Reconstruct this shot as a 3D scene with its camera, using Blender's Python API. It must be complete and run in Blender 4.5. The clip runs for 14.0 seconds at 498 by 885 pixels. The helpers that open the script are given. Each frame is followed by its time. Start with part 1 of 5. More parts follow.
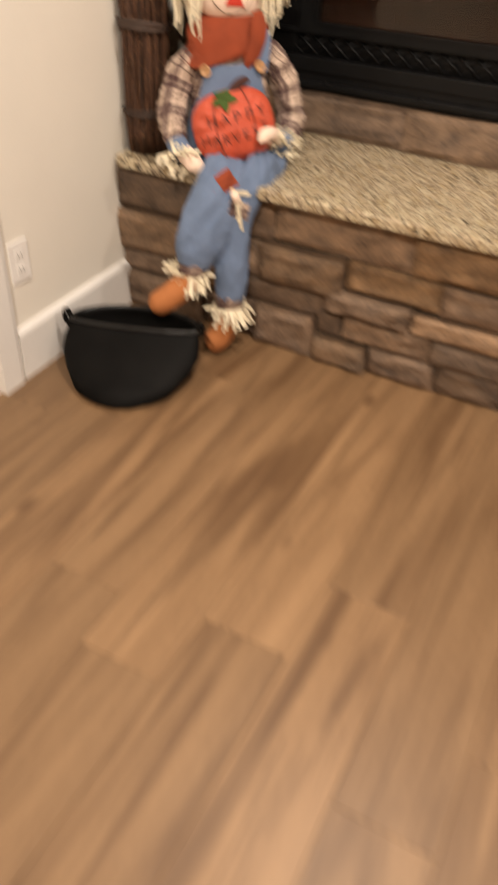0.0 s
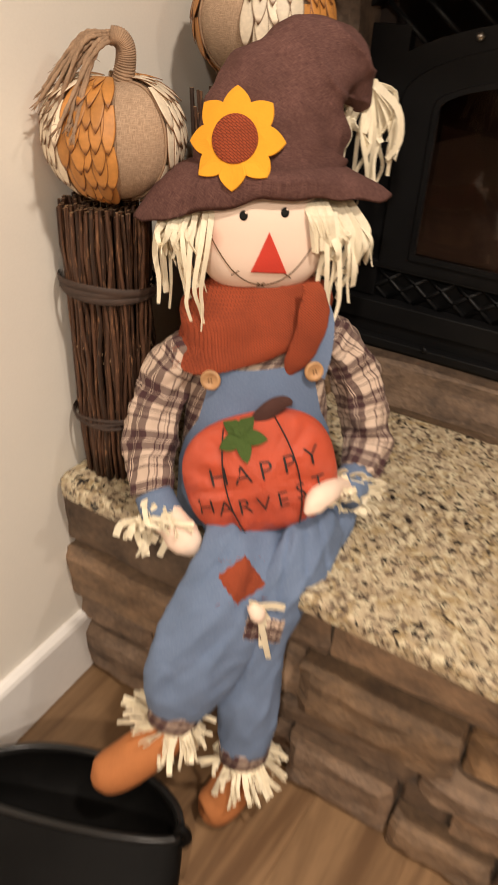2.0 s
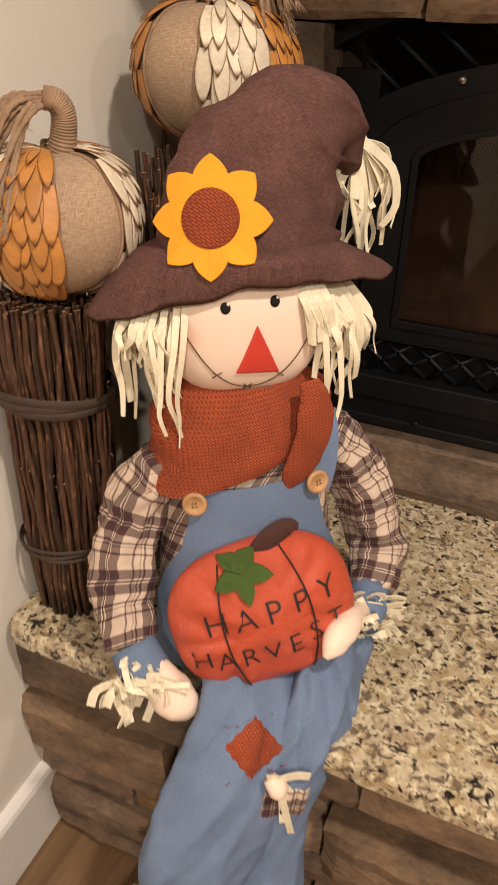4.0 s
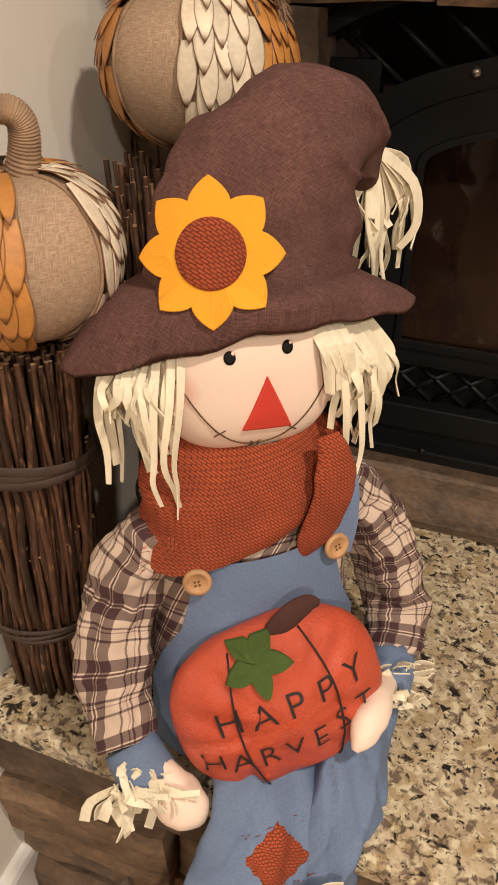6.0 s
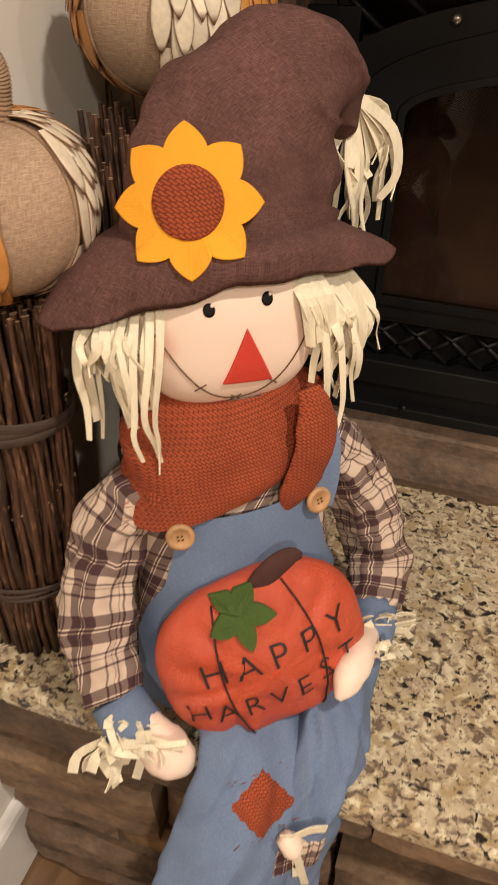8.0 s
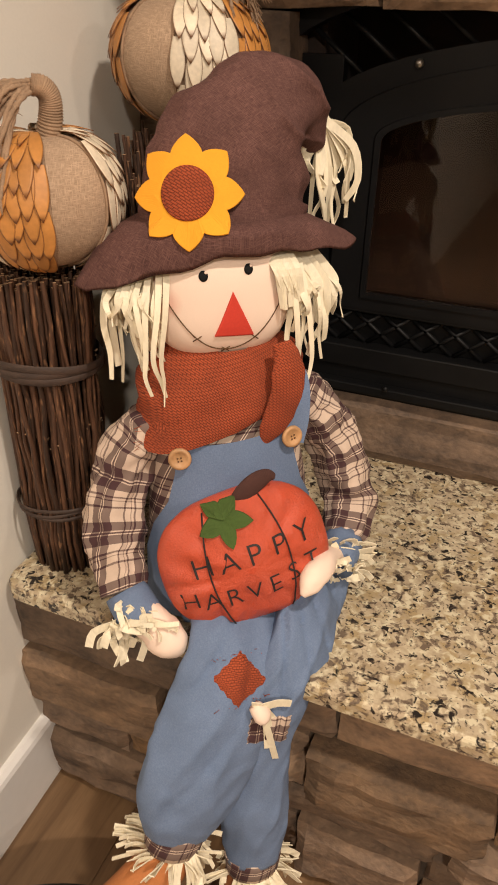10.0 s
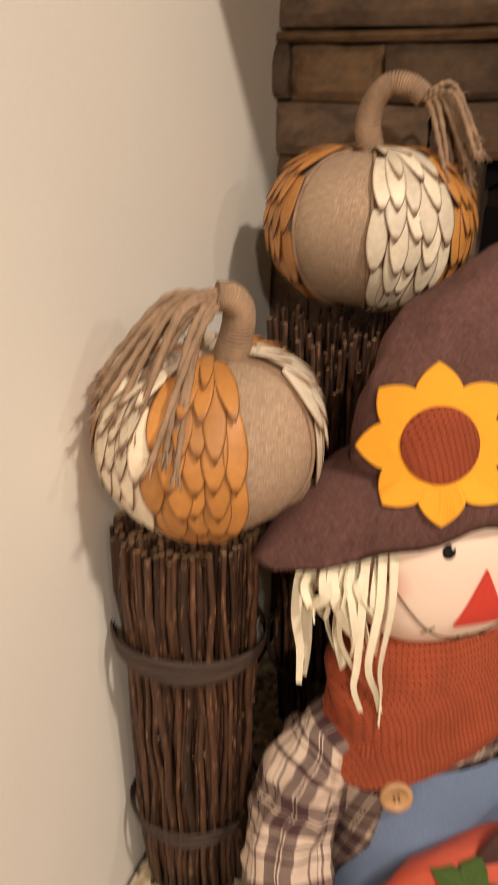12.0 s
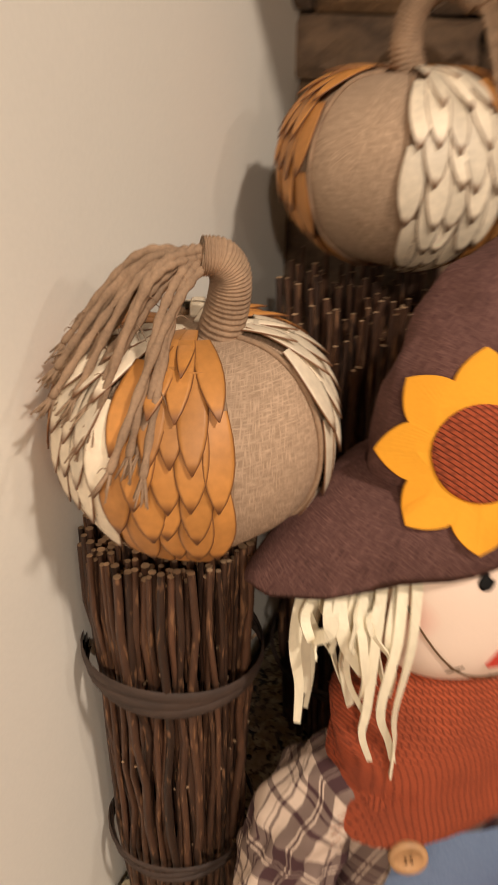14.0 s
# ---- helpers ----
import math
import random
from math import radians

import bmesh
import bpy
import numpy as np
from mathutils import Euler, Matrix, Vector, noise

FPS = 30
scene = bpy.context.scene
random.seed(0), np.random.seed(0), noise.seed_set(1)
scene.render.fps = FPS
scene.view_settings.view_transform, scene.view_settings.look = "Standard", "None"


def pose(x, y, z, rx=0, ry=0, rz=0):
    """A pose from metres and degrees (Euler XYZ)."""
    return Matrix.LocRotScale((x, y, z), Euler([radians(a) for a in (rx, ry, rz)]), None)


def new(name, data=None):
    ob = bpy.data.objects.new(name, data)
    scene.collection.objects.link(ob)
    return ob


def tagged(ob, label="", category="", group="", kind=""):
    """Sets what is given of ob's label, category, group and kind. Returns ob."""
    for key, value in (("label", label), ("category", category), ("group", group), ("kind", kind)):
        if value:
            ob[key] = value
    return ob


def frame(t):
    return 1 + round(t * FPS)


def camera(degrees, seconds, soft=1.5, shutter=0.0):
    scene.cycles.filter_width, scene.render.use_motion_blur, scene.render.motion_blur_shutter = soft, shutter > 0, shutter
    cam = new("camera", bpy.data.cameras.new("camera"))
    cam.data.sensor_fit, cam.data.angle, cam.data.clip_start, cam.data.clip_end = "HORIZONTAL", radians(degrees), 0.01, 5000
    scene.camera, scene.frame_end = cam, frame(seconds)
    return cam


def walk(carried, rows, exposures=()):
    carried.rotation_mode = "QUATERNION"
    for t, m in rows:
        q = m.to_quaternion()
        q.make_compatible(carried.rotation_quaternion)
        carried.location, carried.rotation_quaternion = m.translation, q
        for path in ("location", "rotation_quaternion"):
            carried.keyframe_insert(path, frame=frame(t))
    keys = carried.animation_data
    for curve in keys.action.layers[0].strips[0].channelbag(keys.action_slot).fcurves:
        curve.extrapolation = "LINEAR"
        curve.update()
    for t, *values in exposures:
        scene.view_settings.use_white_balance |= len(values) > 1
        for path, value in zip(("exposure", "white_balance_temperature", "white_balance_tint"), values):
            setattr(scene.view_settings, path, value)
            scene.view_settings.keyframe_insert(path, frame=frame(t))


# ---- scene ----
from mathutils.bvhtree import BVHTree

cam = camera(37.8, 14.0, soft=1.7, shutter=0.9)
METRES, EYE, TILT, LEAN, TURN = 2.6, 1.165, 0.0, 0.0, 25.6
ROWS = [
    (0.0, 0.0, 0.0, 0.0, 2.16, -38.5, -2.72),
    (0.5, -0.0222, 0.149, 0.0121, 4.95, -36.37, -1.31),
    (1.0, -0.0344, 0.2967, 0.0226, 3.8, -34.11, -1.86),
    (1.5, -0.016, 0.4006, 0.0223, 4.77, -32.12, -2.79),
    (2.0, -0.0162, 0.4723, 0.0188, 6.38, -32.62, -2.67),
    (2.5, -0.037, 0.5275, 0.0178, 4.48, -32.93, -1.78),
    (3.0, -0.044, 0.5358, 0.0177, 1.54, -31.62, -1.66),
    (3.5, -0.0476, 0.5386, 0.019, 0.08, -30.12, -2.29),
    (4.0, -0.0534, 0.5561, 0.0199, -0.98, -30.17, -1.49),
    (6.5, -0.0711, 0.6199, 0.0241, -5.56, -32.15, -2.03),
    (7.0, -0.0668, 0.6203, 0.0224, -5.33, -32.74, -2.9),
    (7.5, -0.0639, 0.6194, 0.0218, -4.83, -33.43, -2.12),
    (8.0, -0.0703, 0.6123, 0.0192, -6.43, -34.13, -1.4),
    (10.5, -0.049, 0.5147, 0.0236, -1.4, -30.42, -1.5),
    (11.0, -0.0661, 0.5411, 0.0257, -0.44, -30.32, -2.08),
    (11.5, -0.1147, 0.6139, 0.0298, -0.27, -29.17, -1.55),
    (12.0, -0.128, 0.6555, 0.0421, -2.91, -24.77, -0.31),
    (12.5, -0.1318, 0.6634, 0.0446, -5.19, -23.57, -0.47),
    (13.0, -0.1294, 0.6646, 0.0439, -6.28, -23.66, -0.63),
    (13.5, -0.1313, 0.6686, 0.0411, -6.39, -25.54, -0.48),
    (14.0, -0.118, 0.7014, 0.0345, -0.6, -28.91, -0.78),
]
walk(cam, [(t, pose(0, 0, EYE, TILT, LEAN, TURN) @ pose(METRES * x, METRES * y, METRES * z, 90 + pitch, roll, yaw)) for t, x, y, z, yaw, pitch, roll in ROWS],
     [(0.0, 0.09), (1.5, 0.05), (4.0, -0.02), (6.4, -0.11), (8.0, -0.11), (10.4, -0.04), (12.0, -0.04), (14.0, -0.10)])


# ---------------------------------------------------------------- light
world = bpy.data.worlds.new("room_dark")
scene.world = world
world.use_nodes = True
world.node_tree.nodes["Background"].inputs[0].default_value = (0.9, 0.75, 0.6, 1)
world.node_tree.nodes["Background"].inputs[1].default_value = 0.006
scene.view_settings.exposure = 0.0
WARM = (1.0, 0.860, 0.725)
CANS = [(-0.12, 1.32, 33.0), (0.00, -0.60, 74.0), (1.70, 1.30, 22.0), (1.70, -0.60, 24.0)]
CEIL = 2.44
for cx, cy, watts in CANS:
    lamp = bpy.data.lights.new("downlight", "AREA")
    lamp.shape, lamp.size, lamp.energy, lamp.color = "DISK", 0.13, watts, WARM
    lo = new("downlight_lamp", lamp)
    lo.location = (cx, cy, CEIL - 0.012)

# ---------------------------------------------------------------- materials


def material(name, color, rough=0.6, metal=0.0, var=0.12, scale=8.0, fine=120.0, bump=0.15, dist=0.002, spec=0.5, coat=0.0, color2=None, obrand=0.0, stretch=None):
    """Principled surface with variation at two scales and fine relief."""
    m = bpy.data.materials.new(name)
    m.use_nodes = True
    t = m.node_tree
    n, l = t.nodes, t.links
    b = n["Principled BSDF"]
    b.inputs["Roughness"].default_value, b.inputs["Metallic"].default_value = rough, metal
    b.inputs["Specular IOR Level"].default_value, b.inputs["Coat Weight"].default_value = spec, coat

    co = n.new("ShaderNodeTexCoord")
    mp = n.new("ShaderNodeMapping")
    mp.inputs["Scale"].default_value = stretch or (1, 1, 1)
    l.new(co.outputs["Object"], mp.inputs["Vector"])
    info = n.new("ShaderNodeObjectInfo")
    add = n.new("ShaderNodeVectorMath")
    add.operation = "MULTIPLY_ADD"
    cx3 = n.new("ShaderNodeCombineXYZ")
    for k in range(3):
        l.new(info.outputs["Random"], cx3.inputs[k])
    l.new(cx3.outputs[0], add.inputs[0])
    add.inputs[1].default_value = (7.0, 13.0, 5.0) if obrand else (0, 0, 0)
    l.new(mp.outputs[0], add.inputs[2])
    n1, n2 = n.new("ShaderNodeTexNoise"), n.new("ShaderNodeTexNoise")
    n1.inputs["Scale"].default_value, n2.inputs["Scale"].default_value = scale, fine
    n1.inputs["Detail"].default_value, n2.inputs["Detail"].default_value = 4, 4
    l.new(add.outputs[0], n1.inputs["Vector"])
    l.new(add.outputs[0], n2.inputs["Vector"])
    ramp = n.new("ShaderNodeValToRGB")
    lo = [c * (1 - var * 1.6) for c in color] if color2 is None else color2
    hi = [min(1, c * (1 + var)) for c in color]
    ramp.color_ramp.elements[0].position, ramp.color_ramp.elements[1].position = 0.3, 0.7
    ramp.color_ramp.elements[0].color, ramp.color_ramp.elements[1].color = (*lo, 1), (*hi, 1)
    mixf = n.new("ShaderNodeMix")
    mixf.inputs["Factor"].default_value = 0.35
    l.new(n1.outputs["Fac"], mixf.inputs[2])
    l.new(n2.outputs["Fac"], mixf.inputs[3])
    l.new(mixf.outputs[0], ramp.inputs[0])
    out = ramp.outputs[0]
    if obrand:
        hsv = n.new("ShaderNodeHueSaturation")
        mr = n.new("ShaderNodeMapRange")
        mr.inputs["To Min"].default_value, mr.inputs["To Max"].default_value = 1 - obrand, 1 + obrand
        l.new(info.outputs["Random"], mr.inputs["Value"])
        l.new(mr.outputs[0], hsv.inputs["Value"])
        l.new(out, hsv.inputs["Color"])
        out = hsv.outputs[0]
    l.new(out, b.inputs["Base Color"])
    bm_ = n.new("ShaderNodeBump")
    bm_.inputs["Strength"].default_value, bm_.inputs["Distance"].default_value = bump, dist
    l.new(mixf.outputs[0], bm_.inputs["Height"])
    l.new(bm_.outputs[0], b.inputs["Normal"])
    return m


def nodes_of(m):
    return m.node_tree.nodes, m.node_tree.links, m.node_tree.nodes["Principled BSDF"]


def tinted(m, factor_socket, color, blend="MIX"):
    """Lays a second colour over a material's base colour where the factor is high."""
    n, l, b = nodes_of(m)
    old = b.inputs["Base Color"].links[0].from_socket
    mx = n.new("ShaderNodeMix")
    mx.data_type, mx.blend_type = "RGBA", blend
    l.new(factor_socket, mx.inputs[0])
    l.new(old, mx.inputs[6])
    mx.inputs[7].default_value = (*color, 1)
    l.new(mx.outputs[2], b.inputs["Base Color"])
    return mx


def weave(m, period, color, amount=0.6, depth=0.0006, slant=0.0):
    """A woven cloth: crossing threads in the surface's own coordinates."""
    n, l, b = nodes_of(m)
    uv = n.new("ShaderNodeUVMap")
    mp = n.new("ShaderNodeMapping")
    mp.inputs["Scale"].default_value = (1 / period, 1 / period, 1)
    mp.inputs["Rotation"].default_value = (0, 0, slant)
    l.new(uv.outputs[0], mp.inputs[0])
    br = n.new("ShaderNodeTexBrick")
    br.offset = 0.5
    for k, v in (("Scale", 1.0), ("Mortar Size", 0.12), ("Mortar Smooth", 1.0), ("Brick Width", 0.85), ("Row Height", 0.5)):
        br.inputs[k].default_value = v
    l.new(mp.outputs[0], br.inputs["Vector"])
    sc = n.new("ShaderNodeMath")
    sc.operation = "MULTIPLY"
    sc.inputs[1].default_value = amount
    l.new(br.outputs["Fac"], sc.inputs[0])
    tinted(m, sc.outputs[0], color)
    bp = n.new("ShaderNodeBump")
    bp.invert = True
    bp.inputs["Strength"].default_value, bp.inputs["Distance"].default_value = 0.7, depth
    l.new(br.outputs["Fac"], bp.inputs["Height"])
    old = b.inputs["Normal"].links[0].from_socket
    l.new(old, bp.inputs["Normal"])
    l.new(bp.outputs[0], b.inputs["Normal"])
    return m


def linen(m, color, amount, along=60.0, across=900.0, depth=0.0008):
    """Slubby threads that run both ways over a cloth."""
    n, l, b = nodes_of(m)
    uv = n.new("ShaderNodeUVMap")
    heights = []
    for sc in ((along, across, 1), (across, along, 1)):
        mp = n.new("ShaderNodeMapping")
        mp.inputs["Scale"].default_value = sc
        l.new(uv.outputs[0], mp.inputs[0])
        no = n.new("ShaderNodeTexNoise")
        no.inputs["Scale"].default_value, no.inputs["Detail"].default_value = 1.0, 2
        l.new(mp.outputs[0], no.inputs["Vector"])
        heights.append(no.outputs["Fac"])
    mx = n.new("ShaderNodeMath")
    mx.operation = "MAXIMUM"
    l.new(heights[0], mx.inputs[0])
    l.new(heights[1], mx.inputs[1])
    mr = n.new("ShaderNodeMapRange")
    mr.inputs["From Min"].default_value, mr.inputs["From Max"].default_value = 0.66, 0.44
    mr.inputs["To Max"].default_value = amount
    l.new(mx.outputs[0], mr.inputs["Value"])
    tinted(m, mr.outputs[0], color)
    bp = n.new("ShaderNodeBump")
    bp.inputs["Strength"].default_value, bp.inputs["Distance"].default_value = 0.9, depth
    l.new(mx.outputs[0], bp.inputs["Height"])
    l.new(b.inputs["Normal"].links[0].from_socket, bp.inputs["Normal"])
    l.new(bp.outputs[0], b.inputs["Normal"])
    return m


def stripes(m, period, bands):
    """Plaid: bands (from, to, strength) repeat along both surface directions and add up."""
    n, l, b = nodes_of(m)
    uv = n.new("ShaderNodeUVMap")
    sep = n.new("ShaderNodeSeparateXYZ")
    l.new(uv.outputs[0], sep.inputs[0])
    total = []
    for k in range(2):
        fr = n.new("ShaderNodeMath")
        fr.operation = "WRAP"
        fr.inputs[1].default_value, fr.inputs[2].default_value = period, 0
        l.new(sep.outputs[k], fr.inputs[0])
        ramp = n.new("ShaderNodeValToRGB")
        ramp.color_ramp.interpolation = "CONSTANT"
        mr = n.new("ShaderNodeMath")
        mr.operation = "DIVIDE"
        mr.inputs[1].default_value = period
        l.new(fr.outputs[0], mr.inputs[0])
        el = ramp.color_ramp.elements
        el[0].color = (0, 0, 0, 1)
        el.remove(el[1])
        for a, z, s in bands:
            e = el.new(a)
            e.color = (s, s, s, 1)
            e = el.new(z)
            e.color = (0, 0, 0, 1)
        l.new(mr.outputs[0], ramp.inputs[0])
        total.append(ramp.outputs[0])
    ad = n.new("ShaderNodeMath")
    ad.operation, ad.use_clamp = "ADD", True
    l.new(total[0], ad.inputs[0])
    l.new(total[1], ad.inputs[1])
    tinted(m, ad.outputs[0], (0.056, 0.022, 0.024))
    return m


PAINT = material("wall_paint", (0.82, 0.78, 0.70), 0.75, var=0.03, scale=3, fine=260, bump=0.12, dist=0.0008)
# colour for the unseen walls, set darker than PAINT to cut bounced fill light
LOWBOUNCE = material("low_bounce_wall", (0.40, 0.33, 0.26), 0.75, var=0.04, scale=3, fine=260, bump=0.12, dist=0.0008)
CEILING = material("ceiling_paint", (0.78, 0.75, 0.70), 0.85, var=0.02, scale=3, fine=200, bump=0.1)
TRIM = material("trim_gloss_white", (0.84, 0.82, 0.79), 0.35, var=0.03, scale=4, fine=60, bump=0.04)
PLATE = material("almond_plastic", (0.62, 0.55, 0.42), 0.35, var=0.03, bump=0.02)
SLOT = material("dark_slot", (0.03, 0.028, 0.025), 0.6, var=0.1)
GROUT = material("dark_mortar", (0.075, 0.054, 0.038), 0.95, var=0.3, scale=20, fine=200, bump=0.5, dist=0.004)
STONE = material("ledge_stone", (0.27, 0.180, 0.112), 0.82, var=0.25, scale=16, fine=85, bump=0.9, dist=0.008, obrand=0.32, color2=(0.095, 0.068, 0.050), stretch=(1, 1, 1.4))
n_, l_, b_ = nodes_of(STONE)
oi_, fr_, cr_ = n_.new("ShaderNodeObjectInfo"), n_.new("ShaderNodeMath"), n_.new("ShaderNodeValToRGB")
fr_.operation = "PINGPONG"
fr_.inputs[1].default_value = 0.07
l_.new(oi_.outputs["Random"], fr_.inputs[0])
sc_ = n_.new("ShaderNodeMath")
sc_.operation = "MULTIPLY"
sc_.inputs[1].default_value = 14.3
l_.new(fr_.outputs[0], sc_.inputs[0])
l_.new(sc_.outputs[0], cr_.inputs[0])
cr_.color_ramp.elements[0].color, cr_.color_ramp.elements[1].color = (0.62, 0.62, 0.66, 1), (1.0, 0.86, 0.62, 1)
e_ = cr_.color_ramp.elements.new(0.5)
e_.color = (0.95, 0.92, 0.90, 1)
mx_ = tinted(STONE, cr_.outputs[0], (1, 1, 1), "MULTIPLY")
l_.new(cr_.outputs[0], mx_.inputs[7])
for k_ in list(mx_.inputs[0].links):
    l_.remove(k_)
mx_.inputs[0].default_value = 1.0
SUBFLOOR = material("plank_gap", (0.05, 0.03, 0.02), 0.9)
BLACKMETAL = material("black_cast_iron", (0.0060, 0.0060, 0.0064), 0.46, 0.0, spec=0.19, var=0.25, scale=14, fine=300, bump=0.2, dist=0.0006)
STEEL = material("bolt_steel", (0.35, 0.33, 0.30), 0.3, 0.9)
FIREBRICK = material("sooty_firebrick", (0.020, 0.011, 0.007), 0.9, var=0.4, scale=12, bump=0.4)
CAULDRON = material("black_plastic", (0.0048, 0.0045, 0.0043), 0.6, spec=0.09, var=0.3, scale=10, fine=160, bump=0.12, dist=0.001)
RIMGLOSS = material("worn_black_rim", (0.012, 0.012, 0.012), 0.28, var=0.3)
BARK = material("twig_bark", (0.078, 0.034, 0.017), 0.6, var=0.35, scale=25, fine=220, bump=0.5, dist=0.0008, obrand=0.5, color2=(0.030, 0.014, 0.008), stretch=(1, 1, 0.12))
n_, l_, b_ = nodes_of(BARK)
tc_, oi_, sc_, mp_, no_, mr_ = (n_.new("ShaderNode" + k_) for k_ in ("TexCoord", "ObjectInfo", "VectorMath", "VectorMath", "TexNoise", "MapRange"))
sc_.operation, mp_.operation = "MULTIPLY", "MULTIPLY_ADD"
sc_.inputs[1].default_value = (40, 70, 90)
mp_.inputs[1].default_value = (170, 170, 20)
l_.new(oi_.outputs["Random"], sc_.inputs[0])
l_.new(tc_.outputs["Object"], mp_.inputs[0])
l_.new(sc_.outputs[0], mp_.inputs[2])
no_.inputs["Scale"].default_value = 1.0
l_.new(mp_.outputs[0], no_.inputs["Vector"])
l_.new(no_.outputs["Fac"], mr_.inputs["Value"])
mr_.inputs["From Min"].default_value, mr_.inputs["From Max"].default_value, mr_.inputs["To Max"].default_value = 0.58, 0.70, 0.8
tinted(BARK, mr_.outputs[0], (0.27, 0.135, 0.065))
TWIGEND = material("cut_twig_end", (0.36, 0.23, 0.13), 0.8, var=0.25, scale=60, bump=0.3, obrand=0.3)
BAND = material("dark_vine_band", (0.060, 0.036, 0.026), 0.7, var=0.3, scale=30, fine=200, bump=0.6, stretch=(1, 1, 4))
JUTE = material("jute_rope", (0.34, 0.222, 0.138), 0.9, var=0.25, scale=60, fine=500, bump=0.9, dist=0.001)
BURLAP = linen(material("tan_burlap", (0.53, 0.372, 0.252), 0.92, var=0.10, scale=18, fine=400, bump=0.2), (0.27, 0.180, 0.112), 0.75, 110, 820, 0.0007)
HATCLOTH = linen(material("brown_linen", (0.170, 0.086, 0.073), 0.92, spec=0.15, var=0.22, scale=22, fine=420, bump=0.3), (0.062, 0.029, 0.026), 0.75, 100, 1150, 0.0008)
SCARF = weave(material("rust_burlap", (0.375, 0.068, 0.022), 0.9, var=0.20, scale=25, fine=400, bump=0.4), 0.0060, (0.15, 0.026, 0.008), 0.85, 0.0018, 0.75)
DENIM = linen(material("blue_chambray", (0.158, 0.218, 0.340), 0.85, var=0.12, scale=14, fine=500, bump=0.25), (0.085, 0.130, 0.225), 0.5, 220, 1300, 0.0005)
PLAID = stripes(material("plaid_cotton", (0.60, 0.465, 0.365), 0.88, var=0.06, scale=14, fine=400, bump=0.2), 0.074, [(0.02, 0.18, 0.76), (0.205, 0.235, 0.90), (0.26, 0.42, 0.76), (0.54, 0.575, 0.70), (0.62, 0.64, 0.45), (0.74, 0.775, 0.70)])
FACE = material("cream_cotton", (0.88, 0.69, 0.56), 0.85, var=0.03, scale=10, fine=600, bump=0.08)
for cheek in ((-0.072, -0.012, 0.914), (0.064, -0.012, 0.914)):
    n_, l_, b_ = nodes_of(FACE)
    tc_, vd_, mr_ = n_.new("ShaderNodeTexCoord"), n_.new("ShaderNodeVectorMath"), n_.new("ShaderNodeMapRange")
    vd_.operation = "DISTANCE"
    vd_.inputs[1].default_value = cheek
    l_.new(tc_.outputs["Object"], vd_.inputs[0])
    l_.new(vd_.outputs["Value"], mr_.inputs["Value"])
    mr_.inputs["From Min"].default_value, mr_.inputs["From Max"].default_value, mr_.inputs["To Min"].default_value, mr_.inputs["To Max"].default_value = 0.004, 0.022, 0.6, 0.0
    tinted(FACE, mr_.outputs[0], (0.80, 0.30, 0.22))
NOSE = material("red_felt", (0.62, 0.050, 0.028), 0.9, var=0.08, fine=400, bump=0.3)
EYE = material("black_paint", (0.008, 0.008, 0.008), 0.7, spec=0.2)
THREAD = material("brown_thread", (0.13, 0.065, 0.025), 0.8)
RAFFIA = material("cream_raffia", (0.83, 0.745, 0.555), 0.55, var=0.12, scale=40, fine=300, bump=0.3, stretch=(1, 1, 0.3))
SHOE = material("tan_velour", (0.42, 0.150, 0.045), 0.85, var=0.12, scale=20, fine=400, bump=0.2)
YELLOW = material("yellow_felt", (0.84, 0.37, 0.022), 0.92, var=0.05, scale=14, fine=350, bump=0.3)
BUTTON = material("wooden_button", (0.50, 0.28, 0.13), 0.5, var=0.2, scale=40, bump=0.1)
ORANGE = weave(material("orange_glitter_cloth", (0.62, 0.098, 0.045), 0.36, var=0.10, scale=26, fine=300, bump=0.6, dist=0.006), 0.0012, (0.45, 0.045, 0.014), 0.5, 0.0002)
LEAFGREEN = material("green_felt", (0.055, 0.098, 0.016), 0.9, var=0.15, fine=300, bump=0.3)
STEMBROWN = weave(material("brown_stem_cloth", (0.085, 0.032, 0.024), 0.9, var=0.2, bump=0.3), 0.002, (0.03, 0.012, 0.010), 0.6)
INK = material("black_print", (0.018, 0.014, 0.014), 0.7)


def scale_material(name, color, rim):
    """A shaved wood petal with a dyed dark rim round its edge."""
    m = material(name, color, 0.5, var=0.16, scale=30, fine=180, bump=0.25, dist=0.0006, obrand=0.20, stretch=(1, 1, 0.3))
    n, l, b = nodes_of(m)
    uv = n.new("ShaderNodeUVMap")
    sep = n.new("ShaderNodeSeparateXYZ")
    l.new(uv.outputs[0], sep.inputs[0])
    rp = n.new("ShaderNodeMapRange")
    rp.inputs["From Min"].default_value, rp.inputs["From Max"].default_value = 0.80, 0.93
    l.new(sep.outputs[0], rp.inputs["Value"])
    tinted(m, rp.outputs[0], rim)
    return m


SHAVE_O = scale_material("orange_wood_petal", (0.54, 0.235, 0.058), (0.19, 0.075, 0.026))
SHAVE_W = scale_material("white_wood_petal", (0.86, 0.735, 0.555), (0.20, 0.095, 0.045))


